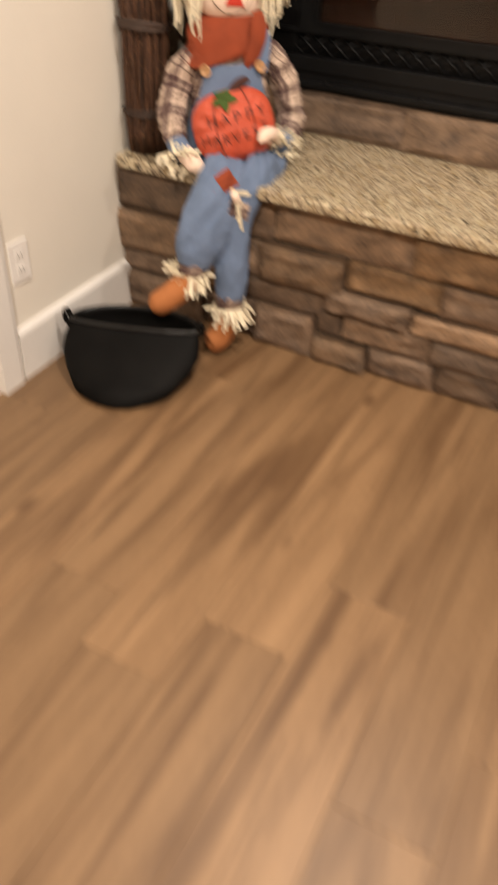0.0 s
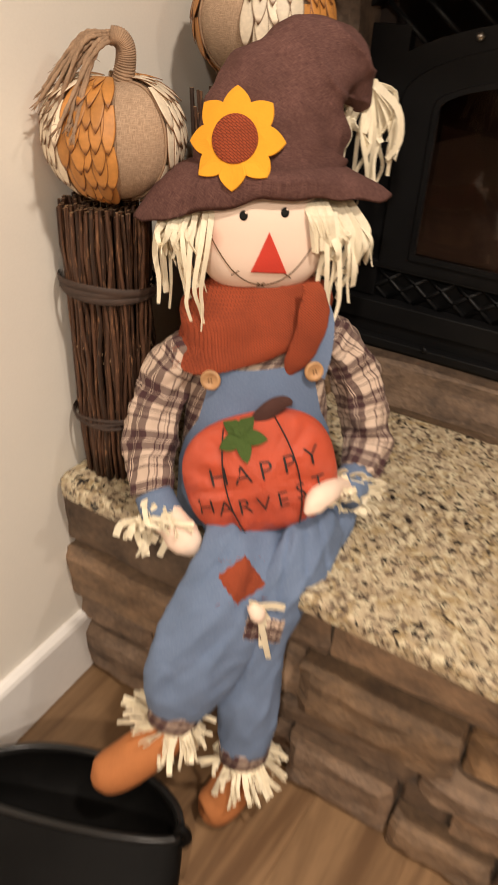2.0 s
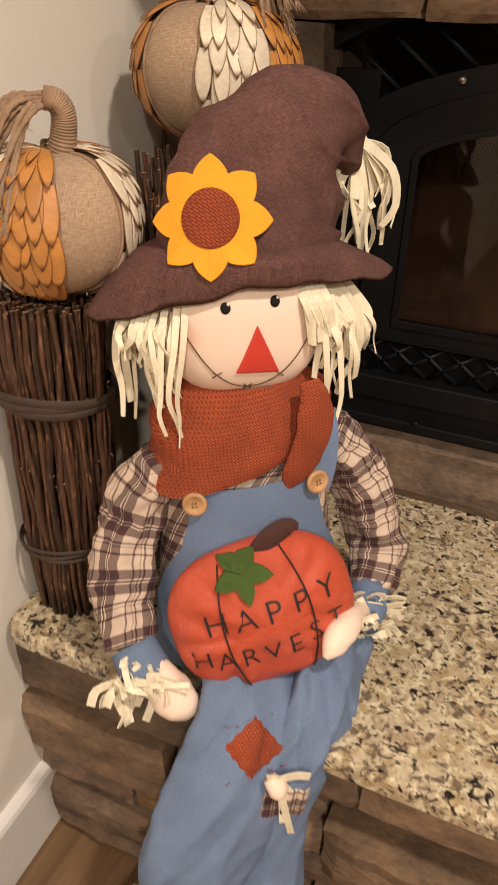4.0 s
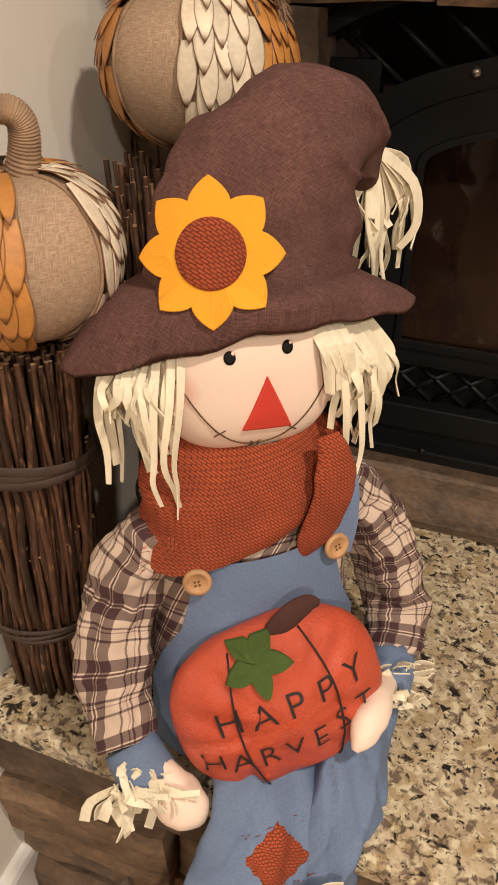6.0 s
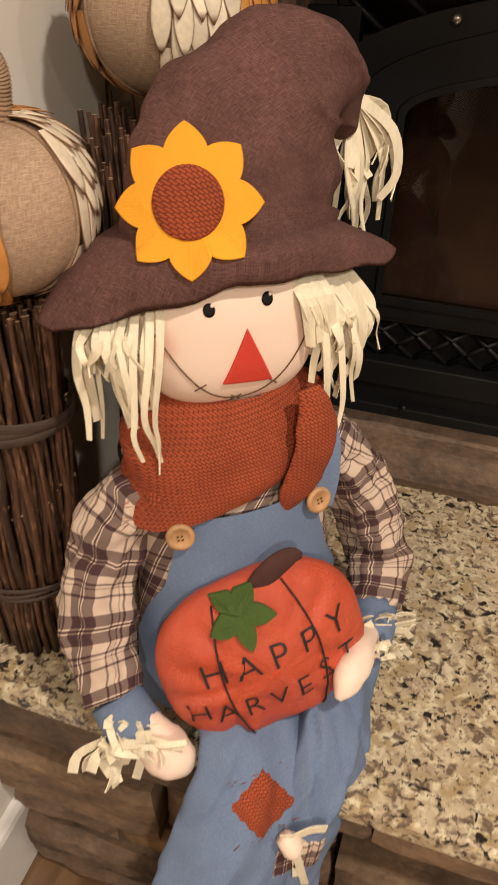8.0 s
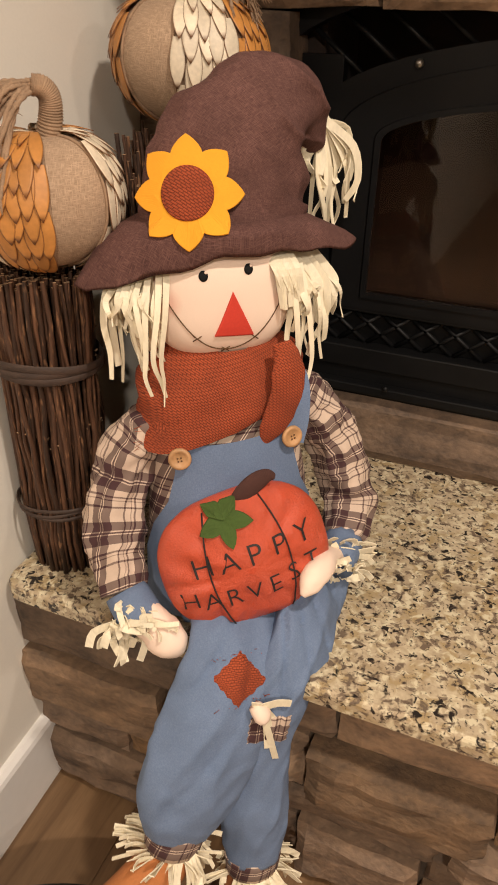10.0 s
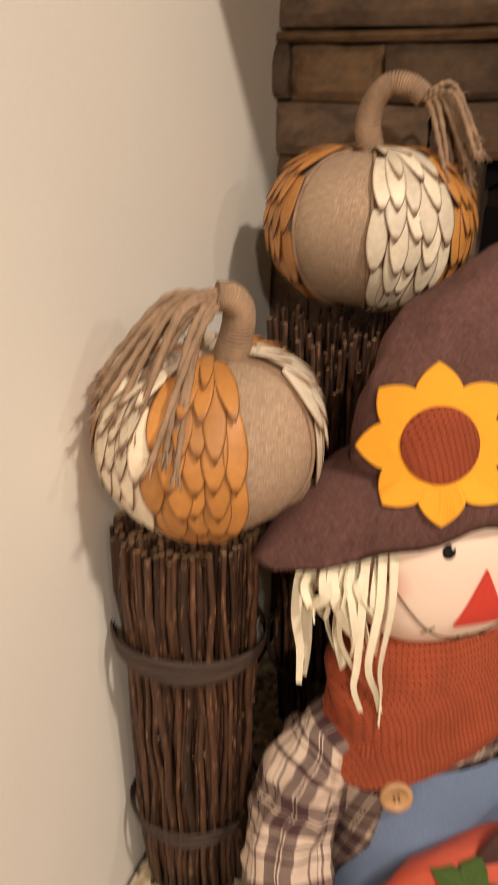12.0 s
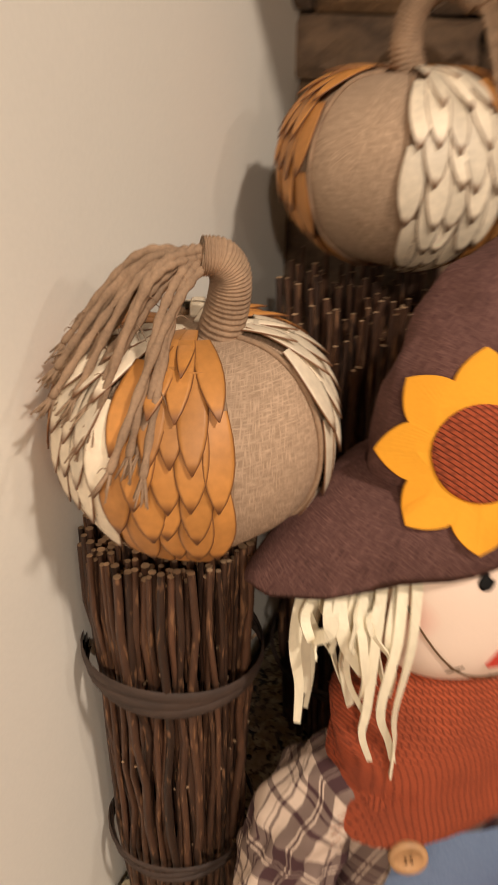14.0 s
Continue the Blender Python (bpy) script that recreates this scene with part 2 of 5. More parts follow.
def granite():
    m = material("speckled_granite", (0.55, 0.46, 0.32), 0.16, var=0.16, scale=26, fine=150, bump=0.02, color2=(0.33, 0.25, 0.16))
    n, l, b = nodes_of(m)
    co = n.new("ShaderNodeTexCoord")
    for scale, low, high, col in ((30, 0.47, 0.62, (0.40, 0.30, 0.165)), (70, 0.50, 0.62, (0.66, 0.58, 0.40)), (82, 0.54, 0.64, (0.17, 0.125, 0.088)), (76, 0.585, 0.645, (0.028, 0.023, 0.020)), (150, 0.59, 0.68, (0.070, 0.050, 0.038))):
        no = n.new("ShaderNodeTexNoise")
        no.inputs["Scale"].default_value, no.inputs["Detail"].default_value, no.inputs["Distortion"].default_value = scale, 3, 0.6
        mp = n.new("ShaderNodeMapping")
        mp.inputs["Location"].default_value = (scale, scale * 0.3, 0)
        l.new(co.outputs["Object"], mp.inputs[0])
        l.new(mp.outputs[0], no.inputs["Vector"])
        mr = n.new("ShaderNodeMapRange")
        mr.inputs["From Min"].default_value, mr.inputs["From Max"].default_value = low, high
        l.new(no.outputs["Fac"], mr.inputs["Value"])
        tinted(m, mr.outputs[0], col)
    return m


GRANITE = granite()


def plank_wood():
    m = material("oak_vinyl_plank", (0.262, 0.158, 0.080), 0.46, var=0.10, scale=4, fine=70, bump=0.12, dist=0.0008, obrand=0.13, color2=(0.175, 0.100, 0.048), stretch=(6.0, 0.42, 5.0))
    n, l, b = nodes_of(m)
    co, info = n.new("ShaderNodeTexCoord"), n.new("ShaderNodeObjectInfo")
    mp = n.new("ShaderNodeMapping")
    mp.inputs["Scale"].default_value = (6.5, 0.62, 1)
    l.new(co.outputs["Object"], mp.inputs[0])
    off = n.new("ShaderNodeVectorMath")
    off.operation = "ADD"
    cx = n.new("ShaderNodeCombineXYZ")
    mul = n.new("ShaderNodeMath")
    mul.operation = "MULTIPLY"
    mul.inputs[1].default_value = 40
    l.new(info.outputs["Random"], mul.inputs[0])
    l.new(mul.outputs[0], cx.inputs[1])
    l.new(mp.outputs[0], off.inputs[0])
    l.new(cx.outputs[0], off.inputs[1])
    no = n.new("ShaderNodeTexNoise")
    no.inputs["Scale"].default_value, no.inputs["Detail"].default_value, no.inputs["Distortion"].default_value = 1.0, 6, 2.2
    l.new(off.outputs[0], no.inputs["Vector"])
    mr = n.new("ShaderNodeMapRange")
    mr.inputs["From Min"].default_value, mr.inputs["From Max"].default_value, mr.inputs["To Max"].default_value = 0.48, 0.66, 0.80
    l.new(no.outputs["Fac"], mr.inputs["Value"])
    tinted(m, mr.outputs[0], (0.098, 0.050, 0.022))
    mp3, off3, no3, mr3 = (n.new("ShaderNode" + k) for k in ("Mapping", "VectorMath", "TexNoise", "MapRange"))
    off3.operation = "ADD"
    mp3.inputs["Scale"].default_value = (26, 1.3, 1)
    l.new(co.outputs["Object"], mp3.inputs[0])
    l.new(mp3.outputs[0], off3.inputs[0])
    l.new(cx.outputs[0], off3.inputs[1])
    no3.inputs["Scale"].default_value, no3.inputs["Detail"].default_value, no3.inputs["Distortion"].default_value = 1.0, 5, 1.4
    l.new(off3.outputs[0], no3.inputs["Vector"])
    mr3.inputs["From Min"].default_value, mr3.inputs["From Max"].default_value, mr3.inputs["To Max"].default_value = 0.54, 0.68, 0.65
    l.new(no3.outputs["Fac"], mr3.inputs["Value"])
    tinted(m, mr3.outputs[0], (0.105, 0.056, 0.026))
    vo = n.new("ShaderNodeTexVoronoi")
    vo.inputs["Scale"].default_value = 1.0
    mp2 = n.new("ShaderNodeMapping")
    mp2.inputs["Scale"].default_value = (5.5, 2.4, 1)
    l.new(co.outputs["Object"], mp2.inputs[0])
    off2 = n.new("ShaderNodeVectorMath")
    off2.operation = "ADD"
    l.new(mp2.outputs[0], off2.inputs[0])
    l.new(cx.outputs[0], off2.inputs[1])
    l.new(off2.outputs[0], vo.inputs["Vector"])
    kn = n.new("ShaderNodeMapRange")
    kn.inputs["From Min"].default_value, kn.inputs["From Max"].default_value, kn.inputs["To Min"].default_value, kn.inputs["To Max"].default_value = 0.03, 0.11, 0.7, 0.0
    l.new(vo.outputs["Distance"], kn.inputs["Value"])
    tinted(m, kn.outputs[0], (0.075, 0.036, 0.016))
    return m


PLANK = plank_wood()


def glass_pane():
    m = bpy.data.materials.new("dark_stove_glass")
    m.use_nodes = True
    b = m.node_tree.nodes["Principled BSDF"]
    b.inputs["Base Color"].default_value = (0.55, 0.42, 0.33, 1)
    b.inputs["Roughness"].default_value = 0.03
    b.inputs["Transmission Weight"].default_value = 1.0
    b.inputs["IOR"].default_value = 1.33
    return m


GLASS = glass_pane()

# ---------------------------------------------------------------- mesh helpers


class Build:
    """Gathers verts, faces, surface coordinates and materials of one mesh."""

    def __init__(self):
        self.v, self.f, self.uv, self.mi, self.sm, self.mats = [], [], [], [], [], []

    def slot(self, mat):
        if mat not in self.mats:
            self.mats.append(mat)
        return self.mats.index(mat)

    def add(self, verts, faces, mat, uvs=None, smooth=True):
        base, k = len(self.v), self.slot(mat)
        self.v += [tuple(p) for p in verts]
        for n, face in enumerate(faces):
            self.f.append([base + i for i in face])
            self.mi.append(k)
            self.sm.append(smooth)
            self.uv += [uvs[i] if not isinstance(uvs[0], list) else uvs[n][j] for j, i in enumerate(face)] if uvs else [(self.v[base + i][0], self.v[base + i][2]) for i in face]
        return self

    def mesh(self, name):
        me = bpy.data.meshes.new(name)
        me.from_pydata(self.v, [], self.f)
        for m in self.mats:
            me.materials.append(m)
        me.polygons.foreach_set("material_index", self.mi)
        me.polygons.foreach_set("use_smooth", self.sm)
        lay = me.uv_layers.new(name="UVMap")
        lay.data.foreach_set("uv", [c for p in self.uv for c in p])
        me.update()
        return me

    def box(self, x0, x1, y0, y1, z0, z1, mat, bevel=0.0):
        c = bevel
        if not c:
            vs = [(x, y, z) for z in (z0, z1) for y in (y0, y1) for x in (x0, x1)]
            return self.add(vs, [(0, 2, 3, 1), (4, 5, 7, 6), (0, 1, 5, 4), (2, 6, 7, 3), (0, 4, 6, 2), (1, 3, 7, 5)], mat, smooth=False)
        bm = bmesh.new()
        bmesh.ops.create_cube(bm, size=1, matrix=Matrix.LocRotScale(((x0 + x1) / 2, (y0 + y1) / 2, (z0 + z1) / 2), None, (x1 - x0, y1 - y0, z1 - z0)))
        bmesh.ops.bevel(bm, geom=bm.edges[:], offset=c, segments=2, affect="EDGES", profile=0.5)
        bm.verts.index_update()
        self.add([v.co for v in bm.verts], [[v.index for v in f.verts] for f in bm.faces], mat, smooth=False)
        bm.free()
        return self

    def rings(self, rows, mat, cap=(True, True), closed=True, smooth=True, planar=False):
        """Joins rows of points, each a loop (or an open row), into a skin."""
        n, vs, uvs, fs, run = len(rows[0]), [], [], [], 0.0
        for r, row in enumerate(rows):
            if r:
                run += (Vector(row[0]) - Vector(rows[r - 1][0])).length
            side = 0.0
            for k, p in enumerate(row):
                if k:
                    side += (Vector(p) - Vector(row[k - 1])).length
                vs.append(p)
                uvs.append((side, run))
        fuv = []
        for r in range(len(rows) - 1):
            for k in range(n if closed else n - 1):
                j = (k + 1) % n
                fs.append((r * n + k, r * n + j, r * n + n + j, r * n + n + k))
                a, b_, c, d = (list(uvs[i]) for i in fs[-1])
                if j == 0:
                    gap = (Vector(rows[r][0]) - Vector(rows[r][-1])).length
                    b_[0], c[0] = a[0] + gap, d[0] + gap
                fuv.append([tuple(a), tuple(b_), tuple(c), tuple(d)])
        if closed and cap[0]:
            fs.append(tuple(range(n - 1, -1, -1)))
            fuv.append([uvs[i] for i in fs[-1]])
        if closed and cap[1]:
            fs.append(tuple(range((len(rows) - 1) * n, len(rows) * n)))
            fuv.append([uvs[i] for i in fs[-1]])
        if planar:
            fuv = [[(vs[i][0] + 0.5 * vs[i][1], vs[i][2]) for i in f] for f in fs]
        base, k = len(self.v), self.slot(mat)
        self.v += [tuple(p) for p in vs]
        for face, us in zip(fs, fuv):
            self.f.append([base + i for i in face])
            self.mi.append(k)
            self.sm.append(smooth)
            self.uv += us
        return self

    def tube(self, pts, rad, mat, n=16, sub=5, ref=(0, 1, 0), wrinkle=0.0, freq=18.0, cap=(True, True), ridge=0.0, turns=0.0, planar=False, fold=0.0):
        """A skin round a smooth line; rad: a radius, or one across and one along ref, at each point."""
        P, S = spline(pts, sub), spline([(r, r) if not isinstance(r, tuple) else r for r in rad], sub)
        rows = []
        for i, p in enumerate(P):
            d = (P[min(i + 1, len(P) - 1)] - P[max(i - 1, 0)]).normalized()
            side = Vector(ref).cross(d)
            side = side.normalized() if side.length > 1e-4 else Vector((1, 0, 0))
            up = d.cross(side)
            row = []
            for k in range(n):
                a = 2 * math.pi * k / n
                q = side * math.cos(a) * S[i][0] + up * math.sin(a) * S[i][1]
                if ridge:
                    q *= 1 + ridge * math.sin(i * turns)
                if fold:
                    ph = 5.0 * noise.noise(p * 9.0) + 2.2 * noise.noise((p + q) * 21.0)
                    q *= 1 + fold * (math.sin(5 * a + ph) + 0.7 * math.sin(9 * a - 1.7 * ph + p.z * 60))
                if wrinkle:
                    w = noise.noise((p + q) * freq) + 0.5 * noise.noise((p + q) * freq * 2.3)
                    q = q * (1 + wrinkle * w)
                row.append(p + q)
            rows.append(row)
        return self.rings(rows, mat, cap, planar=planar)

    def ribbon(self, pts, width, mat, thick=0.0007, twist=0.0, face=(0, -1, 0), sub=3, taper=0.7):
        P = spline(pts, sub)
        rows = []
        for i, p in enumerate(P):
            d = (P[min(i + 1, len(P) - 1)] - P[max(i - 1, 0)]).normalized()
            side = d.cross(Vector(face))
            side = side.normalized() if side.length > 1e-4 else Vector((1, 0, 0))
            s = Matrix.Rotation(twist * i / len(P), 3, d) @ side
            nn = s.cross(d)
            w = width * (1 - (1 - taper) * i / len(P)) / 2
            rows.append([p + s * w + nn * thick, p - s * w + nn * thick, p - s * w - nn * thick, p + s * w - nn * thick])
        return self.rings(rows, mat, smooth=False)


def spline(pts, sub):
    """Points on a smooth curve through pts, sub for each stretch."""
    P = [Vector(p) for p in pts]
    if len(P) == 2 or sub == 1:
        return [P[0].lerp(P[-1], i / sub) for i in range(sub + 1)] if len(P) == 2 else P
    out = []
    for i in range(len(P) - 1):
        a, b, c, d = P[max(i - 1, 0)], P[i], P[i + 1], P[min(i + 2, len(P) - 1)]
        for k in range(sub):
            t = k / sub
            out.append(0.5 * (2 * b + (c - a) * t + (2 * a - 5 * b + 4 * c - d) * t * t + (3 * b - a - 3 * c + d) * t**3))
    return out + [P[-1]]


def part(name, build, parent=None, label="", loc=None):
    ob = new(name, build.mesh(name) if isinstance(build, Build) else build)
    ob.parent = parent
    if loc is not None:
        ob.matrix_basis = loc if isinstance(loc, Matrix) else Matrix.Translation(loc)
    if label:
        tagged(ob, label)
    return ob


def thing(name, label, category, m, group=""):
    ob = new(name)
    ob.matrix_basis = m if isinstance(m, Matrix) else Matrix.Translation(m)
    ob.empty_display_size = 0.05
    return tagged(ob, label, category, group)


rnd = random.Random(7)

# ---------------------------------------------------------------- the room
FLOOR = -0.030


def wall_x(y):
    """The side wall's face, which runs slightly askew to the fireplace."""
    return -1.354 - 0.034 * (y - 1.2)


BACK, RIGHT, FRONT = 2.40, 3.2, -3.4
b = Build()
p = [(wall_x(FRONT), FRONT), (wall_x(2.7), 2.7), (wall_x(2.7) - 0.12, 2.7), (wall_x(FRONT) - 0.12, FRONT)]
b.rings([[(x, y, FLOOR - 0.05) for x, y in p], [(x, y, CEIL) for x, y in p]], PAINT, smooth=False)
tagged(part("wall_west", b), "warm white painted drywall side wall", "wall", kind="structure")
# these two close the room out of view, dark so they bounce less light
b = Build().box(RIGHT, RIGHT + 0.12, FRONT, 2.7, FLOOR - 0.05, CEIL, LOWBOUNCE)
tagged(part("wall_east", b), "plain unseen wall, darkened to cut bounced light", "wall", kind="structure")
b = Build().box(-1.4, RIGHT + 0.12, FRONT - 0.12, FRONT, FLOOR - 0.05, CEIL, LOWBOUNCE)
tagged(part("wall_south", b), "plain unseen wall, darkened to cut bounced light", "wall", kind="structure")
b = Build().box(-1.7, RIGHT + 0.2, FRONT - 0.2, 2.9, CEIL, CEIL + 0.1, CEILING)
tagged(part("ceiling", b), "plain white painted ceiling", "ceiling", kind="structure")
b = Build().box(-1.7, RIGHT + 0.2, FRONT - 0.2, 2.9, FLOOR - 0.1, FLOOR - 0.004, SUBFLOOR)
floor = tagged(part("floor", b), "oak-look plank floor laid towards the hearth", "floor", kind="structure")

# baseboard with an eased top edge, and a door casing beside it
b = Build()
prof = [(0.0, FLOOR), (0.019, FLOOR), (0.019, 0.107), (0.016, 0.115), (0.008, 0.121), (0.0, 0.122)]
b.rings([[(wall_x(y) + dx, y, z) for dx, z in prof] for y in (1.285, 1.842)], TRIM, smooth=False)
tagged(part("baseboard", b), "glossy white painted baseboard along the side wall", "baseboard", kind="structure")
b = Build()
prof = [(0.0, 1.195), (0.024, 1.195), (0.024, 1.262), (0.020, 1.278), (0.012, 1.285), (0.0, 1.285)]
b.rings([[(wall_x(y) + dx, y, z) for dx, y in prof] for z in (FLOOR, 2.10)], TRIM, smooth=False)
tagged(part("trim", b), "glossy white painted door casing", "trim", kind="structure")

# downlight trims in the ceiling
for cx, cy, watts in CANS:
    t0 = thing("recessed_downlight", "white recessed ceiling downlight", "downlight", (cx, cy, CEIL), "downlights in the ceiling")
    b = Build()
    b.rings([[(r * math.cos(a), r * math.sin(a), z) for a in [2 * math.pi * k / 28 for k in range(28)]] for r, z in ((0.075, 0.0), (0.095, -0.001), (0.093, -0.006), (0.074, -0.004))], TRIM, cap=(False, False))
    part("trim_ring", b, t0)

# ---------------------------------------------------------------- hearth and fireplace
HX = 1.35                     # the hearth runs on past the view
SLAB = 0.469
b = Build()
pts = [(wall_x(1.79) + 0.004, 2.40), (wall_x(1.79) + 0.004, 1.825), (wall_x(1.79) + 0.010, 1.808), (wall_x(1.79) + 0.022, 1.798), (wall_x(1.79) + 0.05, 1.795), (HX, 1.795), (HX, 2.40)]


def inset(q, d):
    return [(x + (d if x < 0 else -d), max(y, 1.795 + d) if y < 2 else y) for x, y in q]


rows = [[(x, y, z) for x, y in inset(pts, d)] for d, z in ((0.004, SLAB - 0.032), (0.0, SLAB - 0.028), (0.0, SLAB - 0.006), (0.002, SLAB - 0.002), (0.007, SLAB))]
b.rings(rows, GRANITE, smooth=False)
slab = thing("granite_hearth_slab", "polished speckled tan and black granite hearth slab", "hearth slab", (0, 0, 0))
part("slab", b, slab)

hearth = Build().box(-1.395, HX - 0.02, 1.862, 2.40, FLOOR - 0.004, SLAB - 0.032, GROUT)
hearth = tagged(part("wall_hearth", hearth), "raised hearth base faced with brown ledge stone", "hearth", kind="structure")
back = Build()
back.box(-1.42, -1.19, BACK, 2.62, SLAB - 0.04, CEIL, GROUT)
back.box(0.19, RIGHT, BACK, 2.62, FLOOR, CEIL, GROUT)
back.box(-1.19, 0.19, BACK + 0.004, 2.62, 1.30, CEIL, GROUT)
back.box(-1.19, 0.19, BACK + 0.004, 2.62, SLAB - 0.04, 0.60, GROUT)
wall_back = tagged(part("wall_north", back), "chimney wall faced with dark brown ledge stone", "wall", kind="structure")


def stone(x0, x1, z0, z1, y, deep, parent, r, g=0.0015):
    """One split-faced ledge stone, its front rough and its edges chipped."""
    nx, nz = 9, 5
    x0, x1, z0, z1 = x0 + g, x1 - g, z0 + g, z1 - g
    seed = Vector((r.uniform(0, 50), r.uniform(0, 50), r.uniform(0, 50)))
    proud, slope = r.uniform(-0.008, 0.010), r.uniform(-0.12, 0.12)
    vs = []
    for j in range(nz + 1):
        for i in range(nx + 1):
            s, t = i / nx, j / nz
            s = 0.5 + 0.5 * math.copysign(abs(2 * s - 1) ** 0.75, 2 * s - 1)
            t = 0.5 + 0.5 * math.copysign(abs(2 * t - 1) ** 0.75, 2 * t - 1)
            px, pz = x0 + (x1 - x0) * s, z0 + (z1 - z0) * t
            near = min(min(s, 1 - s) * (x1 - x0), min(t, 1 - t) * (z1 - z0))
            edge = near < 0.0005
            w = noise.noise(seed + Vector((px * 9, 0, pz * 20)))
            w2 = noise.noise(seed + Vector((px * 34, 3, pz * 48)))
            step = 0.0025 * math.floor(2.2 * (w + 0.5 * w2) + 0.5)
            py = y - proud - 0.005 * w - 0.003 * w2 - step + slope * (pz - z0) + 0.011 * math.exp(-near / 0.005)
            vs.append((px + 0.007 * w2 * edge, py, pz + 0.007 * w * edge))
    n1 = nx + 1
    fs = [(j * n1 + i, j * n1 + i + 1, (j + 1) * n1 + i + 1, (j + 1) * n1 + i) for j in range(nz) for i in range(nx)]
    rim = [i for i in range(n1)] + [j * n1 + nx for j in range(1, nz + 1)] + [nz * n1 + i for i in range(nx - 1, -1, -1)] + [j * n1 for j in range(nz - 1, 0, -1)]
    base = len(vs)
    vs += [(vs[i][0], y + deep, vs[i][2]) for i in rim]
    m = len(rim)
    fs += [(rim[(k + 1) % m], rim[k], base + k, base + (k + 1) % m) for k in range(m)]
    part("stone", Build().add(vs, fs, STONE, smooth=False), parent)


def courses(heights, breaks, y, deep, parent, seed, x_end):
    """Courses of stone: heights bottom to top, breaks: a first joint for each, the rest by chance."""
    r = random.Random(seed)
    for (z0, z1), xs in zip(heights, breaks):
        xs = list(xs)
        while xs[-1] < x_end:
            xs.append(min(x_end, xs[-1] + r.uniform(1.6, 3.6) * max(0.05, z1 - z0) + 0.04))
        for a, c in zip(xs, xs[1:]):
            if c - a > 0.02:
                stone(a, c, z0, z1, y, deep, parent, r)


# ---------------------------------------------------------------- fireplace insert
MID = -0.50


def arch(a, h, z0, base, n=28):
    """An outline from the foot at one side, over a low arch, to the other foot; then along the bottom."""
    top = [(MID - a * math.cos(math.pi * k / n), base + h * math.sin(math.pi * k / n)) for k in range(n + 1)]
    return [(MID - a, z0)] + top + [(MID + a, z0)]


def arch_ring(outer, inner, y0, y1, mat):
    """A flat frame between two outlines, with thickness."""
    b = Build()
    n = len(outer)
    rows = [[(x, y1, z) for x, z in outer], [(x, y0 + 0.003, z) for x, z in outer], [(x + (MID - x) * 0.006, y0, z) for x, z in outer], [(x, y0, z) for x, z in inner], [(x, y1, z) for x, z in inner]]
    b.rings(rows, mat, cap=(False, False), closed=True, smooth=False)
    return b


insert = thing("fireplace_insert", "black cast-iron fireplace insert with an arched glass door", "fireplace", (0, 0, 0))
part("surround", arch_ring(arch(0.69, 0.146, 0.60, 1.16), arch(0.655, 0.130, 0.685, 1.15), 2.372, 2.41, BLACKMETAL), insert)
part("door_frame", arch_ring(arch(0.560, 0.127, 0.765, 1.053), arch(0.497, 0.075, 0.790, 1.045), 2.378, 2.41, BLACKMETAL), insert)
part("door_bead", arch_ring(arch(0.502, 0.078, 0.786, 1.046), arch(0.490, 0.072, 0.796, 1.042), 2.374, 2.379, BLACKMETAL), insert)
for s in (-1, 1):
    part("side_plate", Build().box(*sorted((MID + s * 0.562, MID + s * 0.658)), 2.386, 2.41, 0.70, 1.16, BLACKMETAL), insert)
o = arch(0.493, 0.074, 0.792, 1.044)
b = Build().rings([[(x, 2.392, z) for x, z in o], [(x, 2.396, z) for x, z in o]], GLASS, smooth=False)
pane = part("door_glass", b, insert, "smoked glass door pane")
pane.visible_shadow = False
for q in ((-1.12, 0.12, 2.60, 2.62, 0.60, 1.29), (-1.16, -1.10, 2.412, 2.60, 0.60, 1.29), (0.10, 0.16, 2.412, 2.60, 0.60, 1.29), (-1.10, 0.10, 2.412, 2.60, 0.60, 0.68)):
    part("firebox_panel", Build().box(*q, FIREBRICK), insert)
for z, y0, hgt in ((0.612, 2.352, 0.018), (0.655, 2.366, 0.042), (0.757, 2.380, 0.014)):
    part("rail", Build().box(MID - 0.66, MID + 0.66, y0, 2.40, z, z + hgt, BLACKMETAL, 0.003), insert)


def lattice(x0, x1, low, high, pitch, y, parent):
    """Crossing bars, cut off at the two edge curves."""
    for s in (-1, 1):
        x = x0 - 0.4
        while x < x1 + 0.4:
            run = [(x + s * k * 0.006, 0.60 + k * 0.0045) for k in range(170)]
            inside = [(px, pz) for px, pz in run if x0 < px < x1 and low(px) < pz < high(px)]
            if len(inside) > 2:
                (ax, az), (cx_, cz) = inside[0], inside[-1]
                bb = Build()
                bb.tube([(ax, y, az), (cx_, y, cz)], [0.0042, 0.0042], BLACKMETAL, n=6, sub=1, ref=(0, 1, 0))
                part("grille_bar", bb, parent)
            x += pitch


# black sheet added behind the lower lattice, standing in for shade between the bars
part("grille_backing", Build().box(MID - 0.65, MID + 0.65, 2.402, 2.41, 0.69, 0.76, BLACKMETAL), insert)
lattice(MID - 0.63, MID + 0.63, lambda x: 0.697, lambda x: 0.757, 0.052, 2.392, insert)


def over(a, h, base, x):
    return base + h * math.sqrt(max(0.0, 1 - ((x - MID) / a) ** 2))


